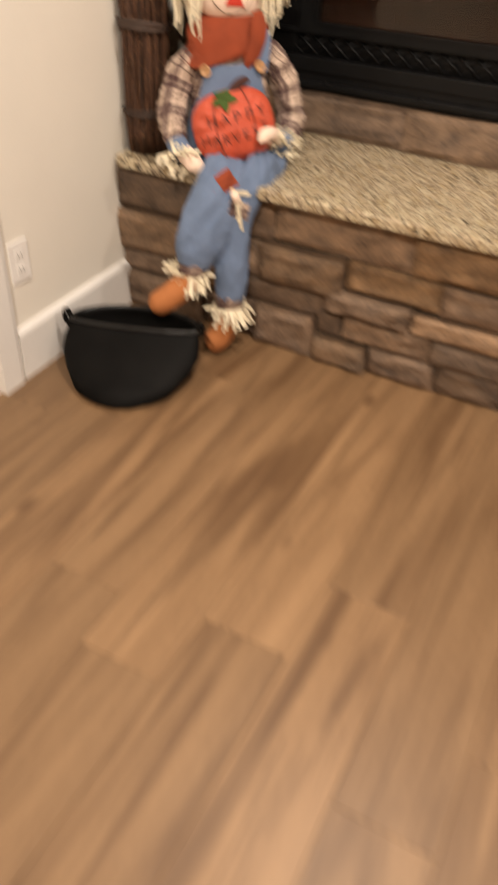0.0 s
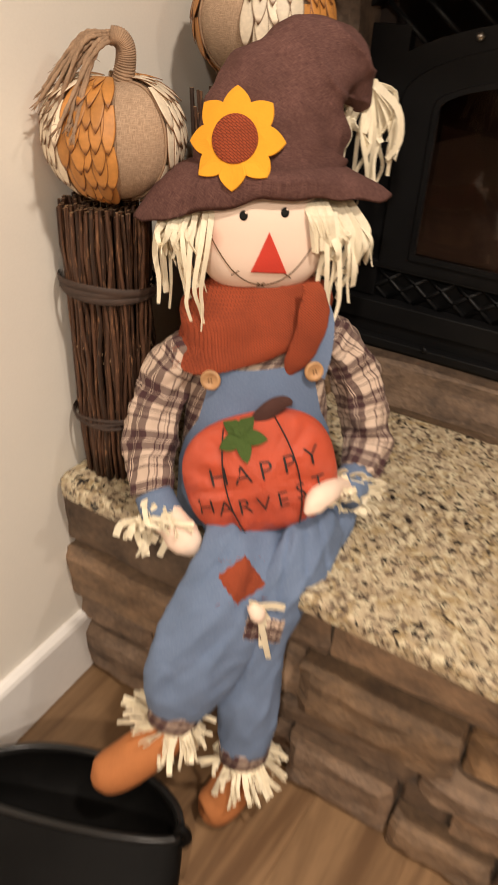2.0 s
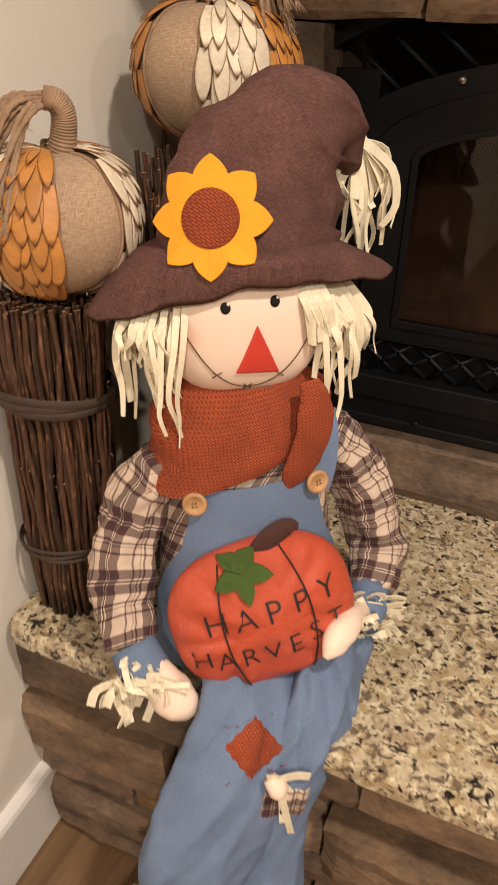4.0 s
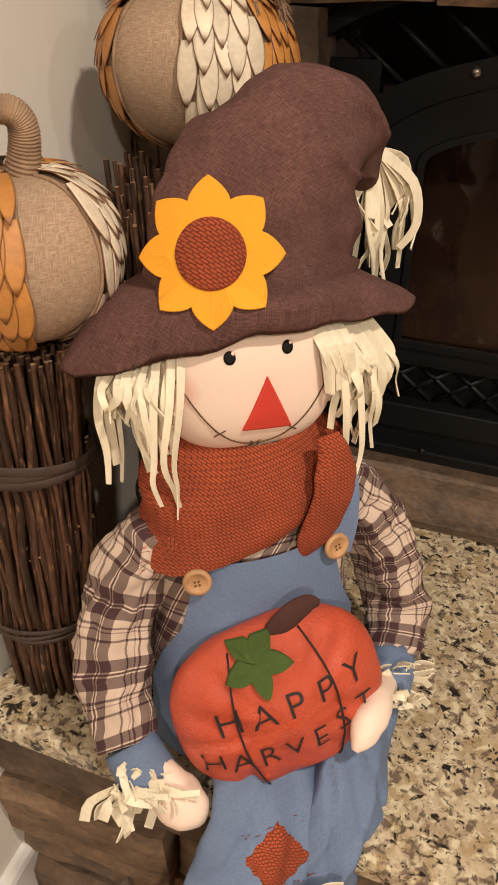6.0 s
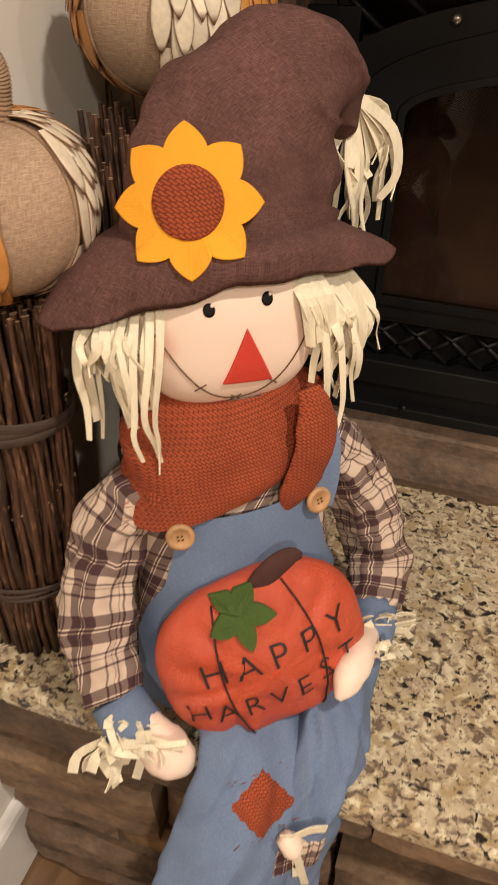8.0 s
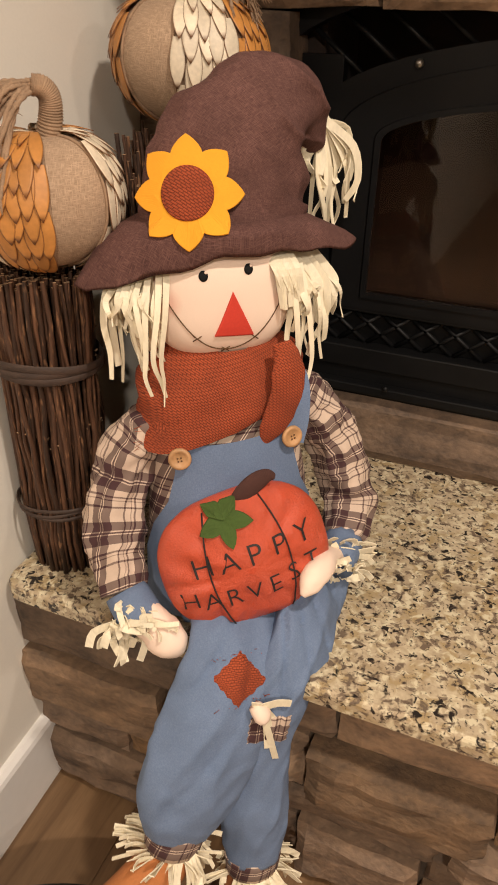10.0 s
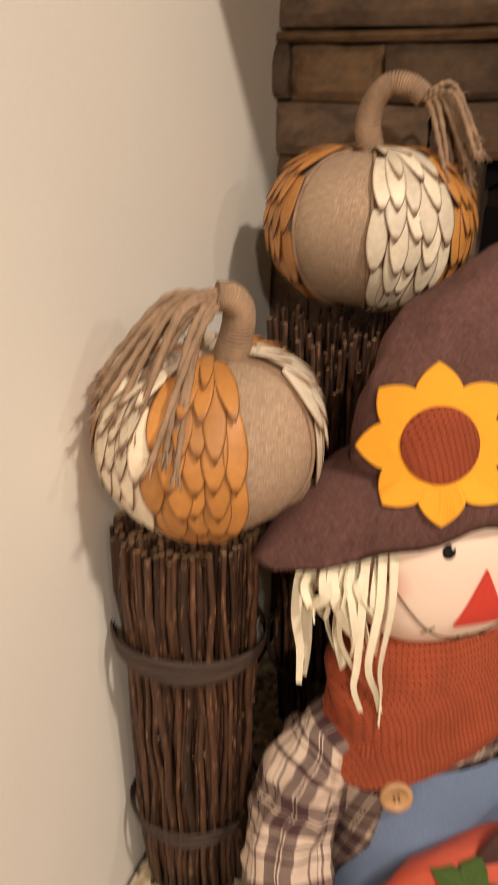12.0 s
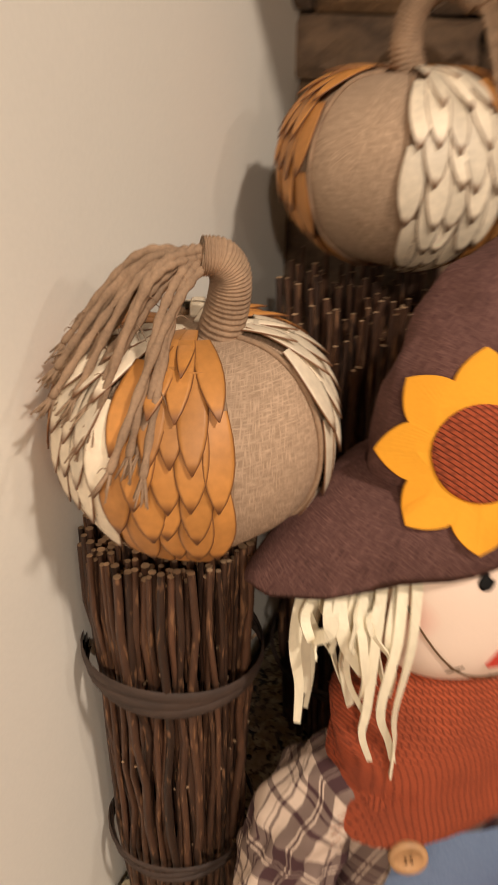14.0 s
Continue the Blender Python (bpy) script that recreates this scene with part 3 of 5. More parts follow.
lattice(MID - 0.62, MID + 0.62, lambda x: over(0.565, 0.127, 1.053, x) + 0.022, lambda x: over(0.655, 0.130, 1.15, x) + 0.002, 0.075, 2.392, insert)
b = Build()
o2, i2 = arch(0.60, 0.135, 1.0, 1.075)[1:-1], arch(0.562, 0.127, 1.0, 1.050)[1:-1]
b.rings([[(x, 2.384, z) for x, z in i2], [(x, 2.384, z) for x, z in o2], [(x, 2.41, z) for x, z in o2]], BLACKMETAL, closed=False, smooth=False)
part("arch_band", b, insert)


def dome(r, h, mat, n=12):
    b = Build()
    return b.rings([[(r * math.cos(t) * math.cos(a), -h * math.sin(t), r * math.cos(t) * math.sin(a)) for a in [2 * math.pi * k / n for k in range(n)]] for t in (0, 0.5, 1.0, 1.4)], mat)


for bx in (-0.945, -0.055):
    part("bolt", dome(0.007, 0.006, STEEL), insert, "small steel bolt", (bx, 2.378, 1.153))
for bx, bz in ((-0.93, 0.632), (-0.07, 0.632), (-0.62, 0.632)):
    part("bolt", dome(0.006, 0.005, BLACKMETAL), insert, "", (bx, 2.350, bz))

# mantel beam above the insert, which shades the chimney stones
b = Build().box(-1.375, 0.55, 2.045, 2.40, 1.50, 1.62, BARK, 0.008)
mantel = thing("mantel_shelf", "dark stained timber mantel beam above the fireplace", "mantel", (0, 0, 0))
part("beam", b, mantel)

# ---------------------------------------------------------------- wall plates
def wall_plate(name, label, category, y, z, w, h, outlet):
    t0 = thing(name, label, category, pose(wall_x(y), y, z, 0, 0, 88.3))
    part("cover_plate", Build().box(-w / 2, w / 2, -0.006, 0.0, -h / 2, h / 2, TRIM if outlet else PLATE, 0.0025), t0)
    if outlet:
        for dz in (-0.02, 0.02):
            so = part("socket", Build().box(-0.016, 0.016, -0.008, -0.005, dz - 0.013, dz + 0.013, TRIM, 0.0015), t0)
            for dx in (-0.006, 0.006):
                part("slot", Build().box(dx - 0.001, dx + 0.001, -0.0086, -0.007, dz - 0.003, dz + 0.005, SLOT), so)
    else:
        part("toggle", Build().box(-0.005, 0.005, -0.016, -0.005, -0.004, 0.012, STEEL, 0.0015), t0)


wall_plate("wall_outlet", "white duplex outlet plate low on the wall", "outlet", 1.345, 0.305, 0.072, 0.115, True)
wall_plate("wall_switch", "almond plastic switch plate with metal toggle", "light switch", 1.642, 1.145, 0.072, 0.118, False)

# ---------------------------------------------------------------- cauldron


def cauldron():
    t0 = thing("cauldron", "black plastic cauldron pot standing empty on the floor", "cauldron", pose(-1.112, 1.500, FLOOR, 0, 0, 20))

    def ring(a, near, far, z, oy):
        """A level of the pot: nearly straight in front, rounded at the back."""
        return [(a * math.cos(k * math.pi / 32), oy + (far if k < 32 else near) * math.sin(k * math.pi / 32), z) for k in range(64)]

    b = Build()
    out = [(0.07, 0.05, 0.06, 0.0, -0.118), (0.106, 0.098, 0.10, 0.003, -0.122), (0.150, 0.122, 0.135, 0.016, -0.102), (0.183, 0.106, 0.155, 0.042, -0.064), (0.200, 0.082, 0.150, 0.072, -0.036), (0.198, 0.058, 0.130, 0.100, -0.012), (0.191, 0.038, 0.112, 0.124, 0.008), (0.189, 0.026, 0.100, 0.136, 0.014)]
    inn = [(a - 0.007, near - 0.007, far - 0.007, z + 0.003, oy) for a, near, far, z, oy in out[::-1]]
    b.rings([ring(*q) for q in out + inn], CAULDRON)
    part("pot_body", b, t0)
    b = Build()
    P = [Vector((0.191 * math.cos(k * math.pi / 32), 0.014 + (0.101 if k < 32 else 0.027) * math.sin(k * math.pi / 32), 0.139)) for k in range(65)]
    b.tube(P, [0.0058] * 65, RIMGLOSS, n=8, sub=1, ref=(0, 0, 1), cap=(False, False))
    part("rim", b, t0)
    for s in (-1, 1):
        b = Build()
        b.tube([(s * 0.186, 0.01, 0.118), (s * 0.202, 0.01, 0.132), (s * 0.203, 0.01, 0.156), (s * 0.193, 0.01, 0.166), (s * 0.187, 0.01, 0.148)], [0.007] * 5, CAULDRON, n=8, sub=4)
        part("ear", b, t0)


cauldron()

# ---------------------------------------------------------------- twig bundles
TWIGS = []
for k in range(8):
    b = Build()
    r = random.Random(50 + k)
    pts_, rad_ = [], []
    for j in range(9):
        pts_.append((r.uniform(-0.0055, 0.0055) * (0 < j < 8), r.uniform(-0.0055, 0.0055) * (0 < j < 8), j / 8))
        rad_.append(0.0046 * (1.12 - 0.28 * j / 8) * r.uniform(0.88, 1.12))
    b.tube(pts_, rad_, BARK, n=7, sub=1, ref=(0, 1, 0), cap=(True, False))
    top = [(rad_[-1] * math.cos(a) * 1.0, rad_[-1] * math.sin(a), 1.0) for a in [2 * math.pi * i / 7 for i in range(7)]]
    b.add(top, [tuple(range(7))], TWIGEND, smooth=False)
    for j in (2, 4, 6):
        if r.random() < 0.45:
            a = r.uniform(0, 6.28)
            z = j / 8 + r.uniform(-0.05, 0.05)
            c = Vector((0.004 * math.cos(a), 0.004 * math.sin(a), z))
            b.tube([c, c + Vector((0.004 * math.cos(a), 0.004 * math.sin(a), 0.006))], [0.0024, 0.0014], TWIGEND, n=5, sub=1, ref=(0.3, 1, 0))
    TWIGS.append(b.mesh("twig"))


def twig_bundle(x, y, height, r_mid, r_top, count, seed, label, bands, spread=0.02):
    t0 = thing("twig_bundle", label, "twig bundle", (x, y, SLAB), "twig bundles on the hearth")
    r = random.Random(seed)
    for k in range(count):
        f = math.sqrt((k + 0.5) / count)
        a = k * 2.39996 + r.uniform(-0.1, 0.1)
        lo = Vector((f * r_mid * 0.94 * math.cos(a), f * r_mid * 0.94 * math.sin(a), 0))
        a2 = a + r.uniform(-0.25, 0.25)
        hh = height - r.uniform(0, spread) - 0.015 * (1 - f)
        hi = Vector((f * r_top * math.cos(a2), f * r_top * math.sin(a2), hh))
        d = hi - lo
        q = d.to_track_quat("Z", "Y").to_matrix().to_4x4()
        th = r.uniform(0.52, 0.92)
        ob = part("twig", TWIGS[r.randrange(8)], t0, "", Matrix.Translation(lo) @ q @ Matrix.Rotation(r.uniform(0, 6.28), 4, "Z") @ Matrix.Diagonal((th, th, d.length, 1)))
    for z, wid, tilt in bands:
        rr = (r_mid + (r_top - r_mid) * z / height) + 0.0065
        for strip in range(3):
            b = Build()
            rows = []
            dz = (strip - 1) * wid * 0.30
            for i in range(41):
                a = 2 * math.pi * i / 40
                q = rr + 0.0012 * math.sin(3 * a + strip) + 0.0008 * strip
                zz = z + dz + tilt * math.sin(a + 0.4 * strip) + 0.003 * math.sin(2 * a + strip * 2)
                w2 = wid * 0.22
                rows.append([(q * math.cos(a), q * math.sin(a), zz - w2), ((q + 0.0018) * math.cos(a), (q + 0.0018) * math.sin(a), zz - w2 * 0.6), ((q + 0.0018) * math.cos(a), (q + 0.0018) * math.sin(a), zz + w2 * 0.6), (q * math.cos(a), q * math.sin(a), zz + w2)])
            b.rings(rows, BAND, closed=False)
            part("band", b, t0, "dark flat vine band")
    return t0


twig_bundle(-1.311, 1.905, 0.466, 0.060, 0.069, 280, 3, "upright bundle of brown twigs tied with two vine bands", ((0.118, 0.014, 0.003), (0.338, 0.026, -0.006)))
twig_bundle(-1.228, 2.200, 0.600, 0.092, 0.116, 220, 4, "taller bundle of dark twigs with splayed tops", ((0.12, 0.014, 0.003), (0.40, 0.024, 0.004)), 0.075)

# ---------------------------------------------------------------- craft pumpkins


def petal_mesh(mat, length, width, bend):
    """A wood-shaving petal: rounded tip, curved round the pumpkin, thin but solid."""
    nx, ny = 6, 8
    vs, uvs = [], []
    for layer in (0, 1):
        for j in range(ny + 1):
            t = j / ny
            w = width / 2 * (0.66 + 0.34 * math.sin(min(1, t / 0.45) * math.pi / 2)) * max(0.0, 1 - max(0, (t - 0.45) / 0.55) ** 2.0) ** 0.8
            for i in range(nx + 1):
                s = 2 * i / nx - 1
                x = s * max(w, 0.0006)
                zz = -length * t
                lift = 0.0012 + 0.0014 * t - (x * x) / (2 * bend) - (zz + length / 2) ** 2 / (2 * bend) - 0.0009 * layer
                vs.append((x, zz, lift))
                uvs.append((max(abs(s) ** 1.2 * 0.94, (t - 0.06) * 1.02), t))
    n1, m = nx + 1, (nx + 1) * (ny + 1)
    fs = [(j * n1 + i, (j + 1) * n1 + i, (j + 1) * n1 + i + 1, j * n1 + i + 1) for j in range(ny) for i in range(nx)]
    fs += [tuple(m + k for k in reversed(f)) for f in fs]
    rim = [j * n1 for j in range(ny + 1)] + [ny * n1 + i for i in range(1, n1)] + [j * n1 + nx for j in range(ny - 1, -1, -1)]
    fs += [(rim[k], m + rim[k], m + rim[k + 1], rim[k + 1]) for k in range(len(rim) - 1)]
    b = Build().add(vs, fs, mat, uvs)
    return b.mesh("petal")


PETALS = {"o": petal_mesh(SHAVE_O, 0.060, 0.0215, 0.100), "w": petal_mesh(SHAVE_W, 0.060, 0.0215, 0.100)}


def skin(th, ph, R, H):
    """A point of the pumpkin's skin; th round the axis, ph up from the middle."""
    lobe = 1 - 0.022 * abs(math.cos(4 * th)) ** 6
    rr = R * math.cos(ph) ** 0.92 * lobe if math.cos(ph) > 0 else 0
    return Vector((rr * math.cos(th), rr * math.sin(th), H * math.sin(ph) * (1 - 0.16 * max(0, math.sin(ph)) ** 6)))


def craft_pumpkin(loc, turn, R, H, order, label, stem, strands, seed, tilt=(0, 0)):
    t0 = thing("craft_pumpkin", label, "pumpkin", pose(*loc, tilt[0], tilt[1], turn), "craft pumpkins on the twig bundles")
    r = random.Random(seed)
    b = Build()
    N = 64
    rows = [[skin(2 * math.pi * k / N, ph, R, H) for k in range(N)] for ph in [-1.5 + 3.0 * j / 28 for j in range(29)]]
    b.rings(rows, BURLAP)
    part("burlap_core", b, t0, "tan burlap covered core")
    step = 2 * math.pi / 8
    for s, kind in enumerate(order):
        a0 = (s + 0.5) * step
        b = Build()
        b.tube([skin(a0, ph, R * 1.012, H * 1.012) for ph in [-1.3 + 2.6 * j / 10 for j in range(11)]], [0.0022] * 11, JUTE, n=6, sub=3, ref=(0.3, 0.2, 1))
        part("seam_cord", b, t0, "twisted jute cord")
        if kind == "b":
            continue
        for row in range(9):
            ph = 1.20 - row * 0.30
            across = 4 if abs(ph) < 0.75 else (3 if abs(ph) < 1.1 else 2)
            for c in range(across):
                off = ((c + 0.5) / across - 0.5) * 0.86 + (0.09 if row % 2 else -0.09)
                off = max(-0.40, min(0.40, off))
                th = a0 + step / 2 + off * step + r.uniform(-0.02, 0.02)
                pp = ph + r.uniform(-0.04, 0.04)
                pt = skin(th, pp, R, H)
                nn = (skin(th + 0.05, pp, R, H) - skin(th - 0.05, pp, R, H)).cross(skin(th, pp + 0.05, R, H) - skin(th, pp - 0.05, R, H)).normalized()
                up = (skin(th, pp + 0.05, R, H) - skin(th, pp - 0.05, R, H)).normalized()
                side = up.cross(nn).normalized()
                wk = max(0.5, math.cos(pp) ** 0.7) * r.uniform(0.92, 1.1)
                m = Matrix((side, up, nn)).transposed().to_4x4()
                m = Matrix.Translation(pt + nn * (0.0022 + 0.0003 * (9 - row)) + up * 0.026) @ m @ Matrix.Rotation(r.uniform(-0.06, 0.06), 4, "Z") @ Matrix.Diagonal((wk, 1, 1, 1))
                part("petal", PETALS[kind], t0, "", m)
    # wrapped stem and its loose rope ends, told in the room's directions
    unturn = Matrix.Rotation(radians(-turn), 3, "Z")
    stem, strands = [unturn @ Vector(q) for q in stem], [unturn @ Vector(q) for q in strands]
    b = Build()
    b.tube(stem, [0.0150, 0.0135, 0.0125, 0.0120, 0.0115, 0.011, 0.010][: len(stem)], JUTE, n=14, sub=36, ref=(0, 1, 0.01), ridge=0.050, turns=1.35)
    part("stem", b, t0, "jute-wrapped curved stem")
    tip = Vector(stem[-1])
    for k in range(len(strands) * 4):
        end = Vector(strands[k % len(strands)]) + Vector((r.uniform(-0.012, 0.012), r.uniform(-0.012, 0.012), r.uniform(-0.012, 0.012)))
        j = Vector((r.uniform(-0.006, 0.006), r.uniform(-0.006, 0.006), r.uniform(-0.004, 0.004)))
        mid = tip.lerp(end, 0.45) + Vector((0, 0, 0.020 + r.uniform(-0.006, 0.008))) + j
        b = Build()
        b.tube([Vector(stem[-2]) + j, tip + j, mid, end], [0.0025, 0.0029, 0.0028, 0.0024], JUTE, n=7, sub=22, ref=(0.2, 1, 0.1), ridge=0.17, turns=1.3)
        for _ in range(9):
            e2 = end + (end - mid).normalized() * 0.012 + Vector((r.uniform(-0.006, 0.006), r.uniform(-0.006, 0.006), r.uniform(-0.004, 0.004)))
            b.tube([end - (end - mid).normalized() * 0.004, e2], [0.0012, 0.0005], JUTE, n=4, sub=1, ref=(0.2, 1, 0.1))
        for _ in range(4):
            q0, q1 = mid.lerp(end, r.random()), Vector((r.uniform(-0.010, 0.010), r.uniform(-0.010, 0.010), r.uniform(-0.008, 0.008)))
            b.tube([q0, q0 + q1 * 0.6, q0 + q1 + Vector((0, 0, -0.004))], [0.0005, 0.0004, 0.0003], JUTE, n=3, sub=3, ref=(0.2, 1, 0.1))
        part("rope_end", b, t0, "frayed jute rope end")
    return t0


# the panels run white, orange, burlap round each pumpkin
craft_pumpkin((-1.283, 1.902, 1.023), -71.5, 0.0925, 0.082, "bwowbowo", "round craft pumpkin of burlap and orange and white wood petals",
              [(0.016, 0, 0.062), (0.024, 0.0, 0.088), (0.027, -0.002, 0.108), (0.023, -0.008, 0.119), (0.014, -0.015, 0.121)],
              [(-0.060, -0.045, 0.058), (-0.052, -0.058, 0.050), (-0.044, -0.070, 0.044), (-0.028, -0.084, 0.034), (0.012, -0.100, 0.024)], 5)
craft_pumpkin((-1.232, 2.200, 1.160), -97.5, 0.107, 0.087, "wobowbob", "round craft pumpkin with a looped jute stem and wood petals",
              [(-0.002, 0, 0.070), (-0.008, 0.0, 0.098), (-0.002, 0.0, 0.122), (0.014, 0.0, 0.136), (0.034, 0.0, 0.134), (0.048, 0.0, 0.124)],
              [(0.098, -0.02, 0.085), (0.102, 0.0, 0.066), (0.094, -0.01, 0.050), (0.088, -0.03, 0.056), (0.085, -0.02, 0.038)], 6)

# ---------------------------------------------------------------- scarecrow doll
DOLL = pose(-1.07, 1.96, 0, 0, 0, 38)


def L(u, v, z):
    """A point of the doll: u to its side, v to its front, z up from the floor."""
    return (u, -v, z)


def raffia(b, at, ends, width, r, mat=RAFFIA, sag=0.01, twist=0.9):
    for e in ends:
        a, c = Vector(at(r)), Vector(e)
        mid = a.lerp(c, 0.5) + Vector((r.uniform(-sag, sag), r.uniform(-sag, sag), r.uniform(0, sag)))
        b.ribbon([a, mid, c], width * r.uniform(0.7, 1.3), mat, twist=r.uniform(-twist, twist), taper=r.uniform(0.6, 1.0))


def doll():
    b = Build()
    r = random.Random(11)
    # torso in plaid, with bib overalls over it
    b.tube([L(0, 0.01, 0.475), L(0, 0.02, 0.55), L(0, 0.015, 0.65), L(0, 0.0, 0.735), L(0, -0.01, 0.79), L(0, -0.015, 0.84)], [(0.100, 0.085), (0.118, 0.085), (0.110, 0.070), (0.098, 0.056), (0.074, 0.045), (0.040, 0.038)], PLAID, n=40, wrinkle=0.03, freq=14)
    rows = []
    for z in [0.476, 0.52, 0.57, 0.62, 0.66, 0.70, 0.722, 0.736, 0.741]:
        t = (z - 0.475) / 0.265
        wu = 0.118 - 0.012 * t
        half = 1.45 - 0.62 * min(1, max(0, z - 0.585) / 0.085) - 0.10 * max(0, z - 0.67) / 0.07
        row = []
        for k in range(25):
            a = -half + 2 * half * k / 24
            q = 1.035 + 0.02 * noise.noise(Vector((a * 2, z * 14, 0)))
            row.append(L((wu + 0.004) * q * math.sin(a), 0.020 - 0.020 * max(0, t - 0.4) / 0.6 + (0.098 - 0.030 * t) * q * math.cos(a), z + 0.10 * t * wu * math.sin(a)))
        rows.append(row)
    b.rings(rows, DENIM, closed=False)
    # straps and buttons
    for s in (-1, 1):
        if s > 0:
            b.ribbon([L(0.076, 0.066, 0.728), L(0.084, 0.060, 0.765), L(0.086, 0.040, 0.808), L(0.078, -0.02, 0.828)], 0.030, DENIM, 0.0015, face=(0, -1, 0.3), taper=1.0, sub=5)
        c = Vector(L(-0.076 if s < 0 else 0.074, 0.068, 0.724 if s < 0 else 0.737))
        ax = Vector((s * 0.25, -1, 0.18)).normalized()
        e1 = ax.cross(Vector((0, 0, 1))).normalized()
        e2 = e1.cross(ax)
        b.rings([[c + ax * h + (e1 * math.cos(a) + e2 * math.sin(a)) * q for a in [2 * math.pi * k / 20 for k in range(20)]] for q, h in ((0.0142, -0.003), (0.0152, 0.0), (0.0142, 0.003), (0.0105, 0.0032), (0.0095, 0.0018))], BUTTON)
        for da in range(4):
            h = c + ax * 0.0026 + (e1 * math.cos(da * 1.57 + 0.6) + e2 * math.sin(da * 1.57 + 0.6)) * 0.003
            b.tube([h, h + ax * 0.0008], [0.0012, 0.0012], THREAD, n=6, sub=1, ref=(0.1, 0, 1))
    # sleeves, denim cuffs, mitten ends
    arms = (([(-0.084, -0.005, 0.756), (-0.128, 0.0, 0.714), (-0.157, 0.02, 0.648), (-0.166, 0.060, 0.592), (-0.160, 0.105, 0.552)], [(-0.160, 0.105, 0.552), (-0.146, 0.135, 0.524)], [(-0.152, 0.124, 0.542), (-0.134, 0.146, 0.526), (-0.112, 0.164, 0.504), (-0.102, 0.170, 0.490)]),
            ([(0.090, -0.005, 0.775), (0.136, -0.005, 0.732), (0.168, 0.005, 0.662), (0.180, 0.034, 0.594), (0.162, 0.076, 0.556)], [(0.160, 0.078, 0.556), (0.129, 0.114, 0.548)], [(0.134, 0.110, 0.555), (0.108, 0.142, 0.582), (0.086, 0.170, 0.592), (0.066, 0.188, 0.586), (0.054, 0.196, 0.576)]))
    for n_arm, (sleeve, cuff, mitt) in enumerate(arms):
        b.tube([L(*q) for q in sleeve], [(0.028, 0.034), (0.036, 0.040), (0.039, 0.042), (0.037, 0.040), (0.029, 0.030)], PLAID, n=44, sub=12, ref=(0, -1, 0.2), wrinkle=0.22, freq=30, fold=0.060)
        b.tube([L(*q) for q in cuff], [0.029, 0.032], DENIM, n=20, sub=4, ref=(0, -1, 0.5), wrinkle=0.06, freq=30)
        b.tube([L(*q) for q in mitt], [(0.019, 0.017), (0.025, 0.022), (0.024, 0.021), (0.011, 0.010)] if n_arm == 0 else [(0.015, 0.014), (0.016, 0.015), (0.018, 0.016), (0.015, 0.013), (0.004, 0.004)], FACE, n=24, sub=7, ref=(0, -1, 0.5), wrinkle=0.12, freq=55)
        c = Vector(L(*cuff[1]))
        for k in range(36):
            a = r.uniform(0, 6.28)
            out = Vector((math.cos(a), 0, math.sin(a))) if n_arm else Vector((math.cos(a), -0.3, math.sin(a)))
            d = (Vector(L(*mitt[1])) - c).normalized()
            bias = Vector((0.03, 0, -0.01)) if n_arm else Vector((-0.02, 0, -0.014))
            e = c + out * r.uniform(0.026, 0.046) + d * r.uniform(-0.012, 0.030) + bias * r.uniform(0, 1.6)
            if e.z < SLAB + 0.004 and e.y > -0.10:
                e.z = SLAB + 0.004
            raffia(b, lambda q: c + out * 0.029 - d * 0.012, [e], 0.0095, r)
        # strips folded over the front of the cuff
        for k in range(13):
            a = r.uniform(-1.5, 1.5)
            out = (Vector((0.55 * math.sin(a), -0.75, 0.65 * math.cos(a)))).normalized()
            p0 = c + out * 0.031 - d * r.uniform(0.012, 0.026)
            p1 = p0 + d * r.uniform(0.016, 0.030) + out * 0.004 + Vector((r.uniform(-0.012, 0.012), 0, 0))
            p2 = p1 + d * 0.014 + Vector((r.uniform(-0.018, 0.018), 0, r.uniform(-0.012, 0.004)))
            b.ribbon([p0, p1, p2], r.uniform(0.006, 0.011), RAFFIA, twist=r.uniform(-1.2, 1.2), face=tuple(out), taper=0.8, sub=4)
    # trouser legs
    legs = (([(0.0, 0.06, 0.498), (0.000, 0.135, 0.492), (-0.030, 0.204, 0.457), (-0.085, 0.238, 0.373), (-0.117, 0.252, 0.304), (-0.132, 0.262, 0.256)], [(0.085, 0.036), (0.088, 0.038), (0.084, 0.038), (0.079, 0.042), (0.067, 0.046), (0.046, 0.036)]),
            ([(0.078, 0.05, 0.502), (0.096, 0.115, 0.496), (0.064, 0.180, 0.484), (0.022, 0.219, 0.440), (-0.007, 0.229, 0.348), (-0.016, 0.243, 0.244), (-0.021, 0.259, 0.147)], [(0.060, 0.036), (0.058, 0.034), (0.050, 0.034), (0.044, 0.034), (0.042, 0.036), (0.050, 0.042), (0.042, 0.036)]))
